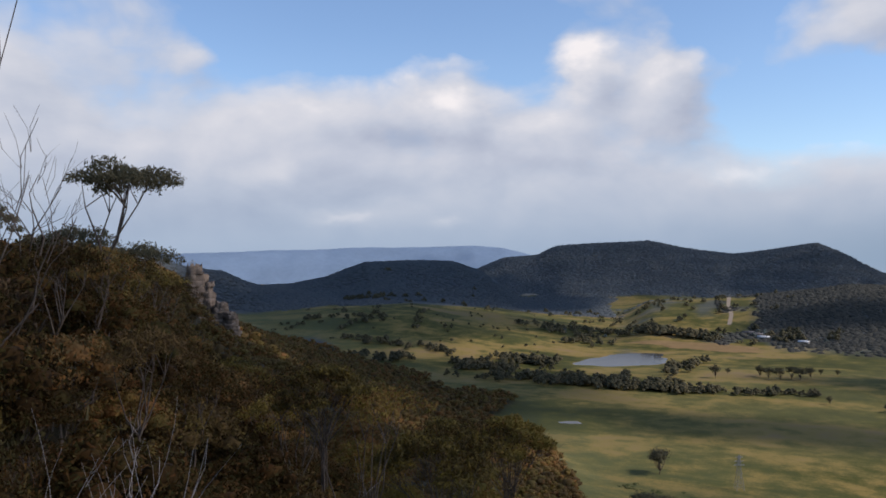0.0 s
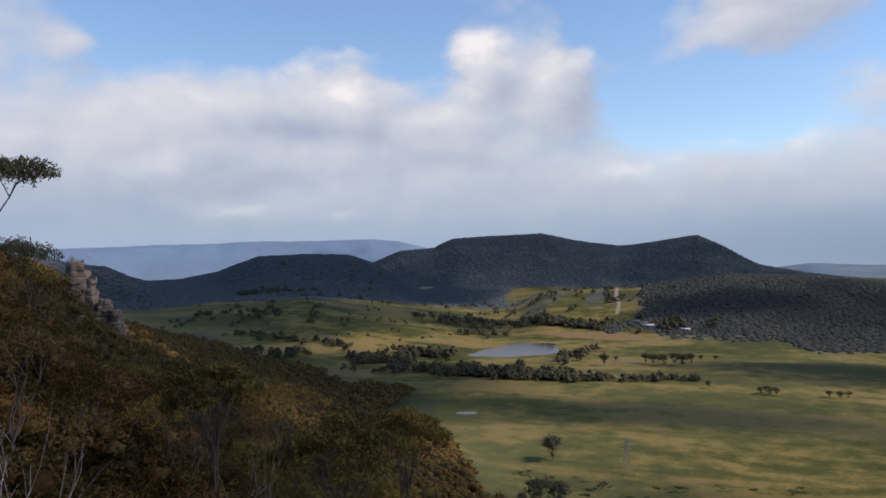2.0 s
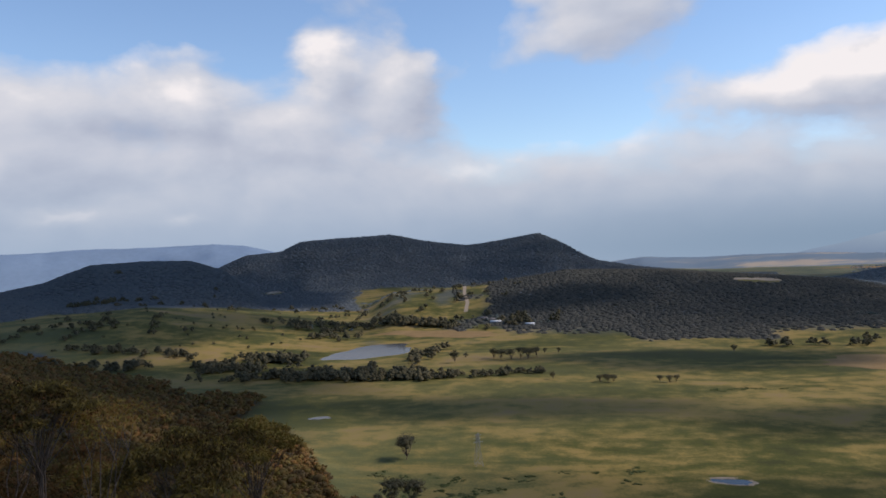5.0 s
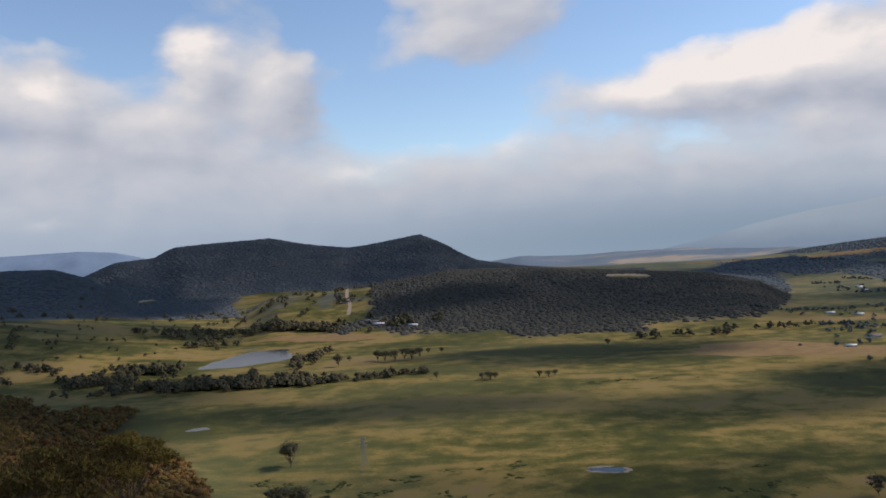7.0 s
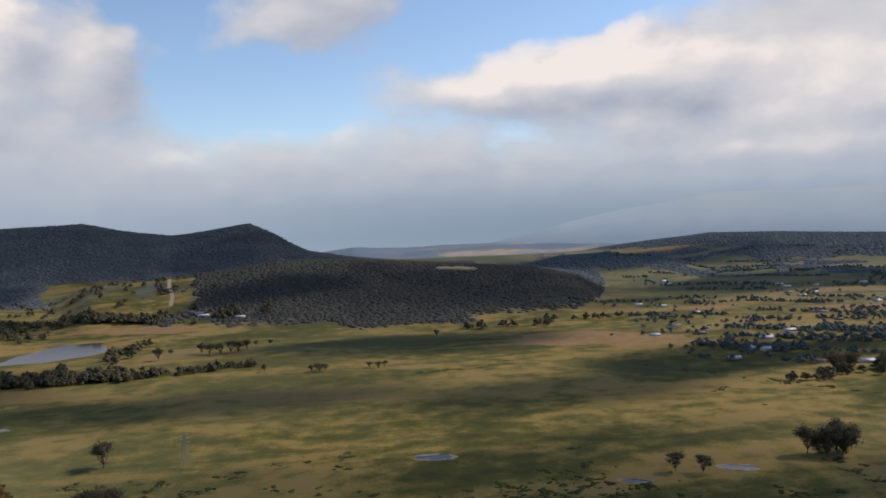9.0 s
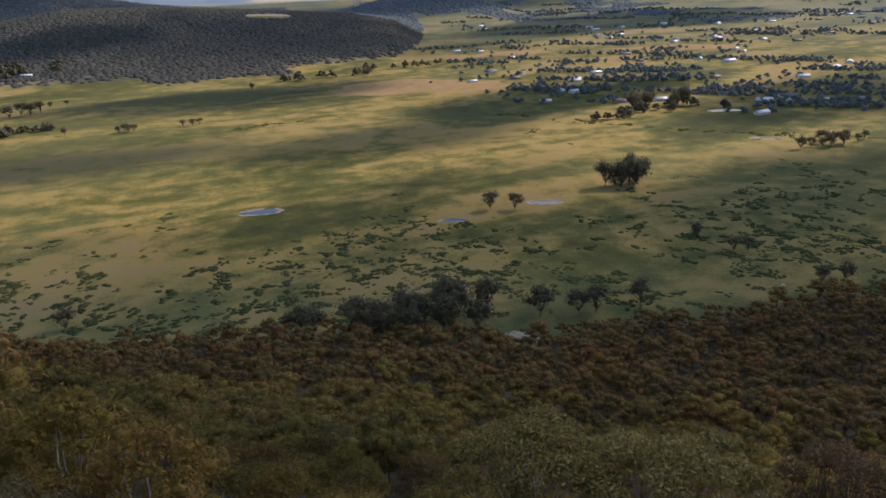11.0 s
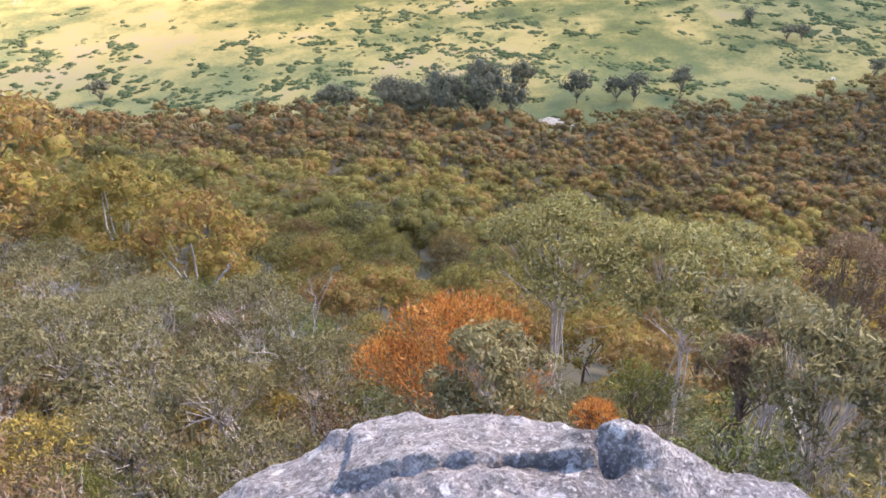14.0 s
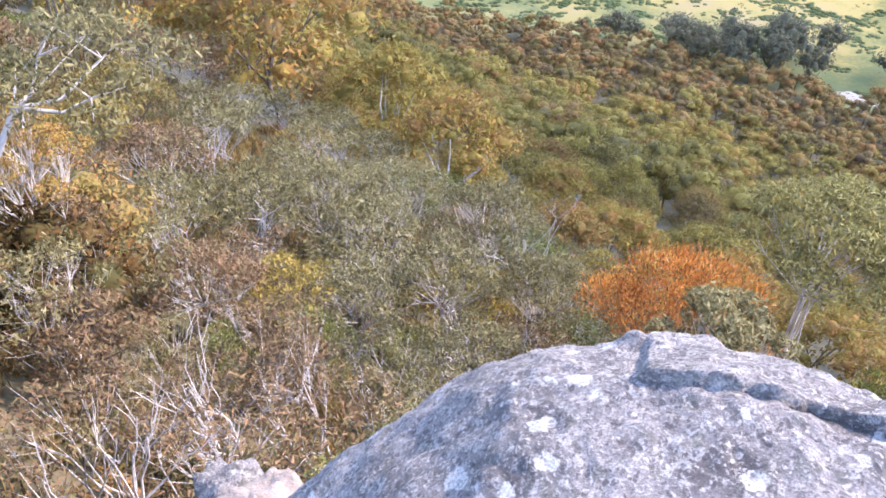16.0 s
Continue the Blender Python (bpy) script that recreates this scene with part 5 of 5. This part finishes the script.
def crag(x, y, top, wide, tall, seed, label):
    """A bluff of jointed sandstone beds, each set back or jutting a little over the next."""
    rng = np.random.default_rng(seed)
    n, z, rings = 22, top - tall, []
    a = np.arange(n) * 2 * math.pi / n + 0.12 * rng.normal(size=n)
    joints = 1 + 0.2 * rng.normal(size=n)
    off = np.zeros(2)
    while z < top:
        h = tall * (0.05 + 0.09 * rng.random())
        q = 0.5 * wide * (1.1 - 0.5 * ((z - top + tall) / tall) ** 2) * joints * (1 + 0.08 * rng.normal(size=n)) * (0.9 + 0.2 * rng.random())
        off = off + rng.normal(size=2) * wide * 0.03
        for k, zz in ((0.97, z), (1.0, z + h * 0.1), (1.0, z + h * 0.9), (0.95, z + h)):
            rings.append(np.stack([off[0] + q * k * np.cos(a), off[1] + q * k * np.sin(a), zz + 0.02 * tall * rng.normal(size=n) * (zz > z + h * 0.5)], -1))
        z += h
    m = len(rings)
    f = [(k * n + i, k * n + (i + 1) % n, (k + 1) * n + (i + 1) % n, (k + 1) * n + i) for k in range(m - 1) for i in range(n)]
    f += [((m - 1) * n + i, (m - 1) * n + i + 1, m * n - 2 - i, m * n - 1 - i) for i in range(n // 2 - 1)]
    ob = mesh_object("crag", np.concatenate(rings), f, M_CLIFF)
    ob.matrix_basis = pose(x, y, 0, 0, 0, 40)
    return tagged(ob, label, "rock")


crag(-292, 294, 173.5, 13, 40, 11, "buff sandstone crag on the wooded scarp")
crag(-285, 296, 167, 10, 34, 12, "buff sandstone crag on the wooded scarp")
crag(-277, 296, 157, 9, 22, 13, "pale fallen sandstone block under the crag")
crag(-270, 297, 153.5, 8, 18, 16, "pale fallen sandstone block under the crag")
crag(-284, 288, 155, 9, 18, 17, "pale fallen sandstone block under the crag")
crag(-86, 82, 168.5, 4.5, 8, 14, "weathered sandstone outcrop among scrub")
crag(-81, 84, 165, 4, 6, 15, "weathered sandstone outcrop among scrub")

# ---- plants close to the lookout ----
def shrub(seed, name, x, y, top, spread, depth, count, length, mat, bark, label, aspect=0.22, stems=7, lobes=10, tri=False, face=0.9, thick=0.035, hang=0.5, flat=0.45, category="shrub", tuft=0.75):
    """A many-stemmed shrub whose crown tops out at the given height below the eye."""
    rng = np.random.default_rng(seed)
    ground = land_at(x, y)
    height = max(EYE + top - ground, depth + 1.0)
    holder = new(name)
    holder.matrix_basis = pose(x, y, EYE + top - height, 0, 0, 0)
    tagged(holder, label, category)
    lo = []
    for i in range(lobes):
        a, q = 2.4 * i + rng.random(), spread * math.sqrt((i + 0.4) / lobes) * 0.8
        s = spread * tuft * (0.24 + 0.2 * rng.random())
        rz = s * flat * (0.8 + 0.5 * rng.random())
        z = height - rz - depth * (0.9 * (q / spread) ** 2 + 0.35 * rng.random())
        lo.append((q * math.cos(a), q * math.sin(a), z, s, s, rz))
    parts = []
    for i in range(stems):
        ends = [Vector(e[:3]) for e in lo[i::stems]]
        if not ends:
            continue
        foot = Vector((rng.normal() * 0.22, rng.normal() * 0.22, -0.5))
        mean = sum(ends, Vector()) / len(ends)
        fork = Vector((mean.x * 0.5 + rng.normal() * 0.1, mean.y * 0.5 + rng.normal() * 0.1, max(height * 0.3, height - depth * 1.25 - spread * 0.55) + rng.normal() * 0.2))
        bend = [foot.lerp(fork, q) + Vector((rng.normal(), rng.normal(), 0)) * 0.13 for q in (0.35, 0.7)]
        parts.append(tube([foot, *bend, fork], [thick, thick * 0.85, thick * 0.75, thick * 0.62], 5))
        for end, e in zip(ends, lo[i::stems]):
            near = fork.lerp(end, 0.6) + Vector((rng.normal(), rng.normal(), 0.5 * rng.normal() - 0.4)) * 0.14
            parts.append(tube([fork, near, end], [thick * 0.55, thick * 0.38, thick * 0.14], 5))
            for _ in range(5):
                tip = end + Vector((rng.normal(), rng.normal(), 0.2 * rng.normal())) * e[3] * 0.7
                parts.append(tube([near, near.lerp(tip, 0.5) + Vector((0, 0, -0.06)), tip], [thick * 0.26, thick * 0.18, thick * 0.08], 3))
    v, f = join(parts)
    mesh_object("trunk", v, f, bark, holder, True)
    v, f = foliage(rng, lo, count, length, length * aspect, hang, 0.6, tri, face, 0.6)
    mesh_object("crown", v, f, mat, holder)
    return holder


OL, RU = "grey-green mallee eucalypt with pale bare stems", "rust-leaved shrub with thin pale stems"
NEAR = [  # name, x, y, top under the eye, spread, crown depth, leaves, leaf length, material, bark, label
    ("orange_shrub", 4.6, 11.6, -10.0, 2.5, 3.8, 20000, 0.13, M_ORANGE, M_DARKBARK, "bright orange feathery shrub standing out of the scrub"),
    ("eucalyptus_shrub", 4.2, 8.6, -8.6, 1.35, 1.3, 5200, 0.14, M_OLIVE, M_BARK, "pale grey-green eucalypt shrub before the orange bush"),
    ("eucalyptus_tree", 9.4, 15.2, -11.3, 2.7, 1.6, 9000, 0.17, M_LIGHT, M_BARK, "broad yellow-olive eucalypt with pale forked stems"),
    ("eucalyptus_tree", 11.7, 12.2, -10.8, 2.9, 1.8, 10000, 0.17, M_LIGHT, M_BARK, "broad yellow-olive eucalypt with pale forked stems"),
    ("eucalyptus_shrub", 9.3, 7.4, -8.5, 1.6, 1.6, 5600, 0.16, M_OLIVE, M_BARK, OL),
    ("eucalyptus_shrub", 8.0, 5.2, -6.9, 1.4, 1.8, 4800, 0.15, M_OLIVE, M_BARK, OL),
    ("rust_shrub", 12.4, 8.3, -8.8, 1.5, 1.6, 5000, 0.12, M_RUST, M_DARKBARK, RU),
    ("rust_shrub", 8.2, 6.9, -8.6, 0.7, 0.9, 1700, 0.12, M_RUST, M_DARKBARK, RU),
    ("green_shrub", 7.1, 8.2, -10.0, 0.8, 0.9, 2600, 0.1, M_GREEN, M_DARKBARK, "bright yellow-green fine-leaved shrub"),
    ("orange_shrub", 5.2, 7.0, -8.9, 0.42, 0.7, 1500, 0.1, M_ORANGE, M_DARKBARK, "small orange feathery shrub beside the rock"),
    ("mallee", 1.0, 19.9, -14.4, 2.1, 1.4, 6000, 0.14, M_OLIVE, M_BARK, OL),
    ("mallee", -2.0, 21.9, -15.1, 2.3, 1.4, 6000, 0.14, M_OLIVE, M_BARK, OL),
    ("mallee", -4.1, 19.5, -13.4, 2.0, 1.4, 5500, 0.14, M_OLIVE, M_BARK, OL),
    ("mallee", 2.2, 14.8, -13.1, 1.6, 1.3, 4600, 0.13, M_OLIVE, M_BARK, OL),
    ("mallee", -0.3, 13.9, -11.9, 1.5, 1.1, 3200, 0.13, M_OLIVE, M_BARK, OL),
    ("mallee", -2.6, 13.2, -11.9, 1.6, 1.1, 3600, 0.13, M_OLIVE, M_BARK, OL),
    ("mallee", 0.2, 10.6, -11.2, 1.3, 1.1, 3200, 0.12, M_OLIVE, M_BARK, OL),
    ("rust_shrub", -5.6, 12.3, -10.5, 1.6, 1.5, 5200, 0.12, M_RUST, M_BARK, RU),
    ("rust_shrub", -7.8, 11.7, -8.9, 1.4, 1.5, 4600, 0.12, M_RUST, M_BARK, RU),
    ("rust_shrub", -3.4, 9.6, -10.4, 1.1, 1.3, 3400, 0.11, M_RUST, M_BARK, RU),
    ("rust_shrub", -6.3, 9.0, -8.6, 1.2, 1.5, 3800, 0.12, M_RUST, M_DARKBARK, RU),
    ("green_shrub", -3.2, 11.5, -11.4, 1.0, 1.6, 3600, 0.1, M_GREEN, M_DARKBARK, "dark and bright green fine-leaved shrub"),
    ("green_shrub", -4.4, 9.4, -10.0, 0.8, 1.5, 3000, 0.1, M_GREEN, M_DARKBARK, "dark and bright green fine-leaved shrub"),
    ("mallee", -8.4, 12.0, -6.9, 1.5, 2.0, 5200, 0.11, M_ESC, M_BARK, "dark olive mallee eucalypt with pale stems"),
    ("mallee", -7.4, 19.7, -13.9, 2.4, 1.5, 6000, 0.15, M_OLIVE, M_BARK, OL),
    ("mallee", -3.7, 22.6, -15.8, 2.6, 1.5, 6500, 0.15, M_OLIVE, M_BARK, OL),
    ("eucalyptus_tree", -15.7, 21.0, -3.1, 1.7, 1.7, 5000, 0.2, M_ESC, M_DARKBARK, "slender dark eucalypt with an open olive crown"),
    ("eucalyptus_tree", -14.3, 26.6, -5.9, 2.8, 2.2, 7500, 0.24, M_ESC, M_DARKBARK, "leafy olive eucalypt with rust-tinged sprays"),
    ("eucalyptus_tree", -14.2, 33.3, -6.8, 2.4, 2.2, 6500, 0.26, M_ESC, M_DARKBARK, "leafy olive eucalypt with rust-tinged sprays"),
]
for k, (name, x, y, top, spread, depth, count, length, mat, bark, label) in enumerate(NEAR):
    feathery = mat in (M_ORANGE, M_GREEN)
    shrub(300 + k, name, x, y, top, spread, depth, count, length, mat, bark, label, aspect=0.2 if feathery else 0.24,
          lobes=18 if feathery else 26, hang=-0.3 if feathery else 0.5, flat=0.8 if feathery else 0.55, face=1.2 if feathery else 0.8, tuft=1.0 if feathery else 0.62)


def fill_shrubs():
    """Scrub that closes the slope between the named plants."""
    rng = np.random.default_rng(77)
    x, y = polar_points(rng, 2600, (-68, 66), (3.2, 38), lambda x, y: np.ones_like(x))
    kept = []
    for p in sorted(zip(x, y), key=lambda p: math.hypot(*p)):
        u, v = p[0] * ROCK_TURN[0] - p[1] * ROCK_TURN[1], p[0] * ROCK_TURN[1] + p[1] * ROCK_TURN[0]
        gap = 1.35 + 0.045 * math.hypot(*p)
        if v < 3.2 and abs(u) < 2.4 or scarp_distance(np.array([p[0]]), np.array([p[1]]))[0] < -14:
            continue
        if all((p[0] - q[1]) ** 2 + (p[1] - q[2]) ** 2 > (0.75 * q[4]) ** 2 for q in NEAR) and all((p[0] - q[0]) ** 2 + (p[1] - q[1]) ** 2 > gap * gap for q in kept):
            kept.append(p)
    crest = [p for p in kept if p[0] < -9 and p[1] < -1.25 * p[0]][:270]
    kept = kept[:310]
    slope = [p for p in kept if p not in crest]
    heath = "low dark heath shrub on the crest"
    kinds = [(M_OLIVE, OL, "mallee"), (M_OLIVE, OL, "mallee"), (M_RUST, RU, "rust_shrub"), (M_ESC, "low dark olive heath shrub", "heath_shrub"), (M_OLIVE, OL, "mallee"), (M_GREEN, "low green fine-leaved shrub", "green_shrub"), (M_OLIVE, OL, "mallee")]
    for k, (mat, label, name) in enumerate(kinds):
        close = [p for p in slope[k::7] if math.hypot(*p) < 13]
        left = [p for p in slope if math.hypot(*p) < 10.5 and p[0] <= -0.45 * p[1]]
        close = [p for p in close if p not in left] + ([p for p in left if math.hypot(*p) > 5.5] if k == 2 else [])
        first = shrub(440 + k, name, *close[0], land_at(*close[0]) - EYE + 3.0, 1.4, 0.9, 1700, 0.11, mat, M_DARKBARK if k == 3 else M_DEAD, label, tri=True, aspect=0.26, lobes=14, thick=0.024)
        place(first, close, "scrub below the lookout", 30 + k, (0.75, 1.2))
        spots = [p for p in slope[k::7] if math.hypot(*p) >= 13]
        first = shrub(400 + k, name, *spots[0], land_at(*spots[0]) - EYE + 3.2, 1.6, 0.9, 1700, 0.15, mat, M_DARKBARK if k == 3 else M_DEAD, label, tri=True, aspect=0.3, lobes=14, thick=0.03)
        place(first, spots, "scrub below the lookout", k, (0.75, 1.25))
    for k, mat in enumerate((M_HEATH, M_RUST, M_HEATH)):
        spots = crest[k::3]
        first = shrub(420 + k, "heath_shrub", *spots[0], land_at(*spots[0]) - EYE + 2.4, 1.6, 1.5, 1600, 0.13, mat, M_DARKBARK, heath if k != 1 else "low rust-brown heath shrub on the crest", tri=True, aspect=0.3, lobes=9, thick=0.025)
        place(first, spots, "heath on the crest", 10 + k, (0.8, 1.4))


fill_shrubs()


def bare_tree(seed, x, y, top, reach, mat, label, forks=5, thick=0.05, spread=0.5, name="dead_tree"):
    """A leafless tree: a forked trunk with crooked branches."""
    rng = np.random.default_rng(seed)
    ground = land_at(x, y)
    height = max(EYE + top - ground, 1.5)
    holder = new(name)
    holder.matrix_basis = pose(x, y, ground, 0, 0, 0)
    tagged(holder, label, "dead tree")
    trunk, boughs = [], []

    def grow(p, way, length, rad, level):
        if level == 1:
            boughs.append([])
        q = p + way * length * 0.5 + Vector((rng.normal(), rng.normal(), 0)) * length * 0.07
        e = p + way * length
        (trunk if level == 0 else boughs[-1]).append(tube([p, q, e], [rad, rad * 0.8, rad * 0.55], 6 if level == 0 else 4))
        if level < 4:
            for _ in range(2 if level else forks):
                w = (way + Vector((rng.normal(), rng.normal(), 0.25 + 0.3 * rng.normal())) * spread).normalized()
                grow(p.lerp(e, 0.55 + 0.45 * rng.random()), w, length * (0.55 + 0.25 * rng.random()), rad * 0.55, level + 1)

    lean = Vector((rng.normal() * 0.12, rng.normal() * 0.12, 1)).normalized()
    grow(Vector((0, 0, -0.4)), lean, height * reach, thick, 0)
    v, f = join(trunk)
    mesh_object("trunk", v, f, mat, holder, True)
    for limb in boughs:
        v, f = join(limb)
        mesh_object("branch", v, f, mat, holder, True)
    return holder


DEADLABEL = "bleached bare dead shrub with crooked branches"
for k, (x, y, top, thick) in enumerate([(-8.2, 5.4, -1.3, 0.035), (-7.8, 5.9, -1.7, 0.03), (-8.6, 6.6, -2.2, 0.03), (-9.6, 6.6, -1.6, 0.03), (-2.0, 13.8, -11.9, 0.05), (-3.7, 6.6, -6.5, 0.05),
                                      (-4.0, 4.6, -5.5, 0.05), (2.3, 18.3, -13.5, 0.05), (-0.9, 11.6, -11.6, 0.035), (-3.8, 7.6, -8.8, 0.04), (7.0, 5.6, -8.4, 0.03), (1.4, 12.0, -11.9, 0.03)]):
    bare_tree(500 + k, x, y, top, 0.42, M_DEAD, DEADLABEL, 5, thick, 0.3)
bare_tree(520, -24.9, 17.4, 3.4, 0.55, M_DARKBARK, "dark leafless tree on the crest", 4, 0.07, 0.35)
bare_tree(521, -14.4, 8.4, 2.2, 0.5, M_DARKBARK, "dark leafless tree on the crest", 4, 0.05, 0.4)


def umbrella_gum(seed, x, y, top, spread, lean, label, leaf=0.22, count=4200, bark=M_DARKBARK, forks=6, low=0.38, mat=M_VALLEY, thick=0.1, bend=0.35):
    """A tall gum with long bare limbs under a flat cap of leaves."""
    rng = np.random.default_rng(seed)
    ground = land_at(x, y)
    height = EYE + top - ground
    holder = new("umbrella_gum")
    holder.matrix_basis = pose(x, y, ground, 0, 0, 0)
    tagged(holder, label, "tree")
    fork = Vector((lean[0] * bend, lean[1] * bend, height * low))
    centre = Vector((lean[0], lean[1], height))
    way = [fork * q + Vector((rng.normal() * thick * 1.3, rng.normal() * thick * 1.3, 0)) for q in (0.22, 0.45, 0.62, 0.82)]
    parts = [tube([(0, 0, -0.5), *way, fork], [thick * 1.2, thick * 1.08, thick, thick * 0.92, thick * 0.86, thick * 0.8], 7)]
    lo = []
    for i in range(11):
        a, q = 2.4 * i, spread * math.sqrt((i + 0.3) / 11)
        s = spread * (0.26 + 0.14 * rng.random())
        lo.append((centre.x + q * math.cos(a), centre.y + q * math.sin(a), height - 0.45 - 0.7 * (q / spread) ** 2 - 0.35 * rng.random(), s, s, s * 0.75))
    for i in range(forks):
        e = Vector(lo[(i * 2 + 1) % 11][:3])
        m1, m2 = fork.lerp(e, 0.35), fork.lerp(e, 0.7)
        m1 += Vector((rng.normal() * 0.12, rng.normal() * 0.12, -0.25))
        m2 += Vector((rng.normal() * 0.12, rng.normal() * 0.12, -0.1))
        parts.append(tube([fork, m1, m2, e], [thick * 0.6, thick * 0.45, thick * 0.3, thick * 0.12], 5))
        for j in (i, i + 5, i + 8):
            tip = Vector(lo[j % 11][:3])
            if (tip - e).length < spread:
                parts.append(tube([m2, m2.lerp(tip, 0.5), tip], [thick * 0.28, thick * 0.2, thick * 0.08], 4))
    v, f = join(parts[:1])
    mesh_object("trunk", v, f, bark, holder, True)
    for piece in parts[1:]:
        v, f = join([piece])
        mesh_object("limb", v, f, bark, holder, True)
    v, f = foliage(rng, lo, count, leaf, leaf * 0.3, 0.5, 0.5, False, 0.9, 0.6)
    mesh_object("crown", v, f, mat, holder)
    return holder


umbrella_gum(600, -30.6, 24.2, 4.6, 2.2, (1.2, 0.6), "slender umbrella gum with long bare limbs")
umbrella_gum(601, -16.4, 9.0, 6.6, 1.0, (1.0, 0.6), "slender gum leaning out from the crest", 0.11, 1100, thick=0.035)
umbrella_gum(602, -26.5, 16.4, 2.3, 1.0, (0.3, 0.2), "slender gum with a tufted crown", 0.16, 1500, thick=0.05)
umbrella_gum(603, -34.1, 25.2, 1.9, 2.0, (0.3, 0.2), "spreading dark gum on the crest", 0.2, 2800, low=0.3)
umbrella_gum(604, -36.9, 32.0, 1.2, 2.2, (0.3, 0.3), "spreading dark gum on the crest", 0.2, 2800, low=0.3)
umbrella_gum(605, -9.3, 8.5, -4.6, 1.5, (3.4, 2.2), "white-barked gum with loose leafy clumps", 0.12, 3400, M_BARK, 5, 0.72, M_OLIVE, 0.065, 0.74)
# irregular small gums that break the crest's outline: azimuth, distance, height of the top in degrees, spread
for k, (a, r, e, w) in enumerate([(-54.5, 24, 2.1, 1.1), (-52, 27, 1.5, 1.1), (-50.5, 33, 1.0, 1.4), (-48.5, 36, 0.1, 1.5), (-47.6, 40, -0.9, 1.6), (-44.5, 38, -7.2, 1.5),
                                  (-42, 34, -8.0, 1.5), (-40.5, 30, -8.6, 1.4), (-45.8, 25, -6.4, 1.1), (-49.5, 22, -3.4, 1.1), (-38.8, 26, -6.7, 1.9), (-33.4, 27, -8.3, 1.6), (-27.3, 30, -10.9, 2.2)]):
    umbrella_gum(620 + k, r * math.sin(radians(a)), r * math.cos(radians(a)), r * tan_d(e), w, (0.3, 0.2), "small dark gum rising from the crest's heath", 0.13, 1900, low=0.45, mat=(M_HEATH, M_BROWN, M_HEATH, M_ESC)[k % 4], thick=0.045)


def undergrowth():
    """Low tussocks, twigs and seedlings that cover the slope between the shrubs."""
    rng = np.random.default_rng(91)
    kinds = []
    for k in range(8):
        lo = [(rng.normal() * 0.3, rng.normal() * 0.3, 0.1, 0.22, 0.22, 0.25) for _ in range(4)]
        kinds.append(foliage(np.random.default_rng(950 + k), lo, 42, 0.4, 0.06, -0.5, 0.5, True))
    a = np.radians(rng.uniform(-76, 70, 7000))
    r = np.sqrt(rng.uniform(2.4 ** 2, 36 ** 2, 7000))
    x, y = r * np.sin(a), r * np.cos(a)
    u, v = x * ROCK_TURN[0] - y * ROCK_TURN[1], x * ROCK_TURN[1] + y * ROCK_TURN[0]
    ok = ~((v < 2.2) & (np.abs(u) < 2.2)) & (scarp_distance(x, y) > -16)
    for mat, share, label in ((M_BROWN, ok & (np.arange(7000) % 2 == 0), "low dry brown tussocks and twigs on the slope"), (M_OLIVE, ok & (np.arange(7000) % 2 == 1), "low olive seedlings and tussocks on the slope")):
        scatter("undergrowth", x[share], y[share], kinds, mat, label, "undergrowth", 92, (0.6, 1.6), 0.05)


undergrowth()
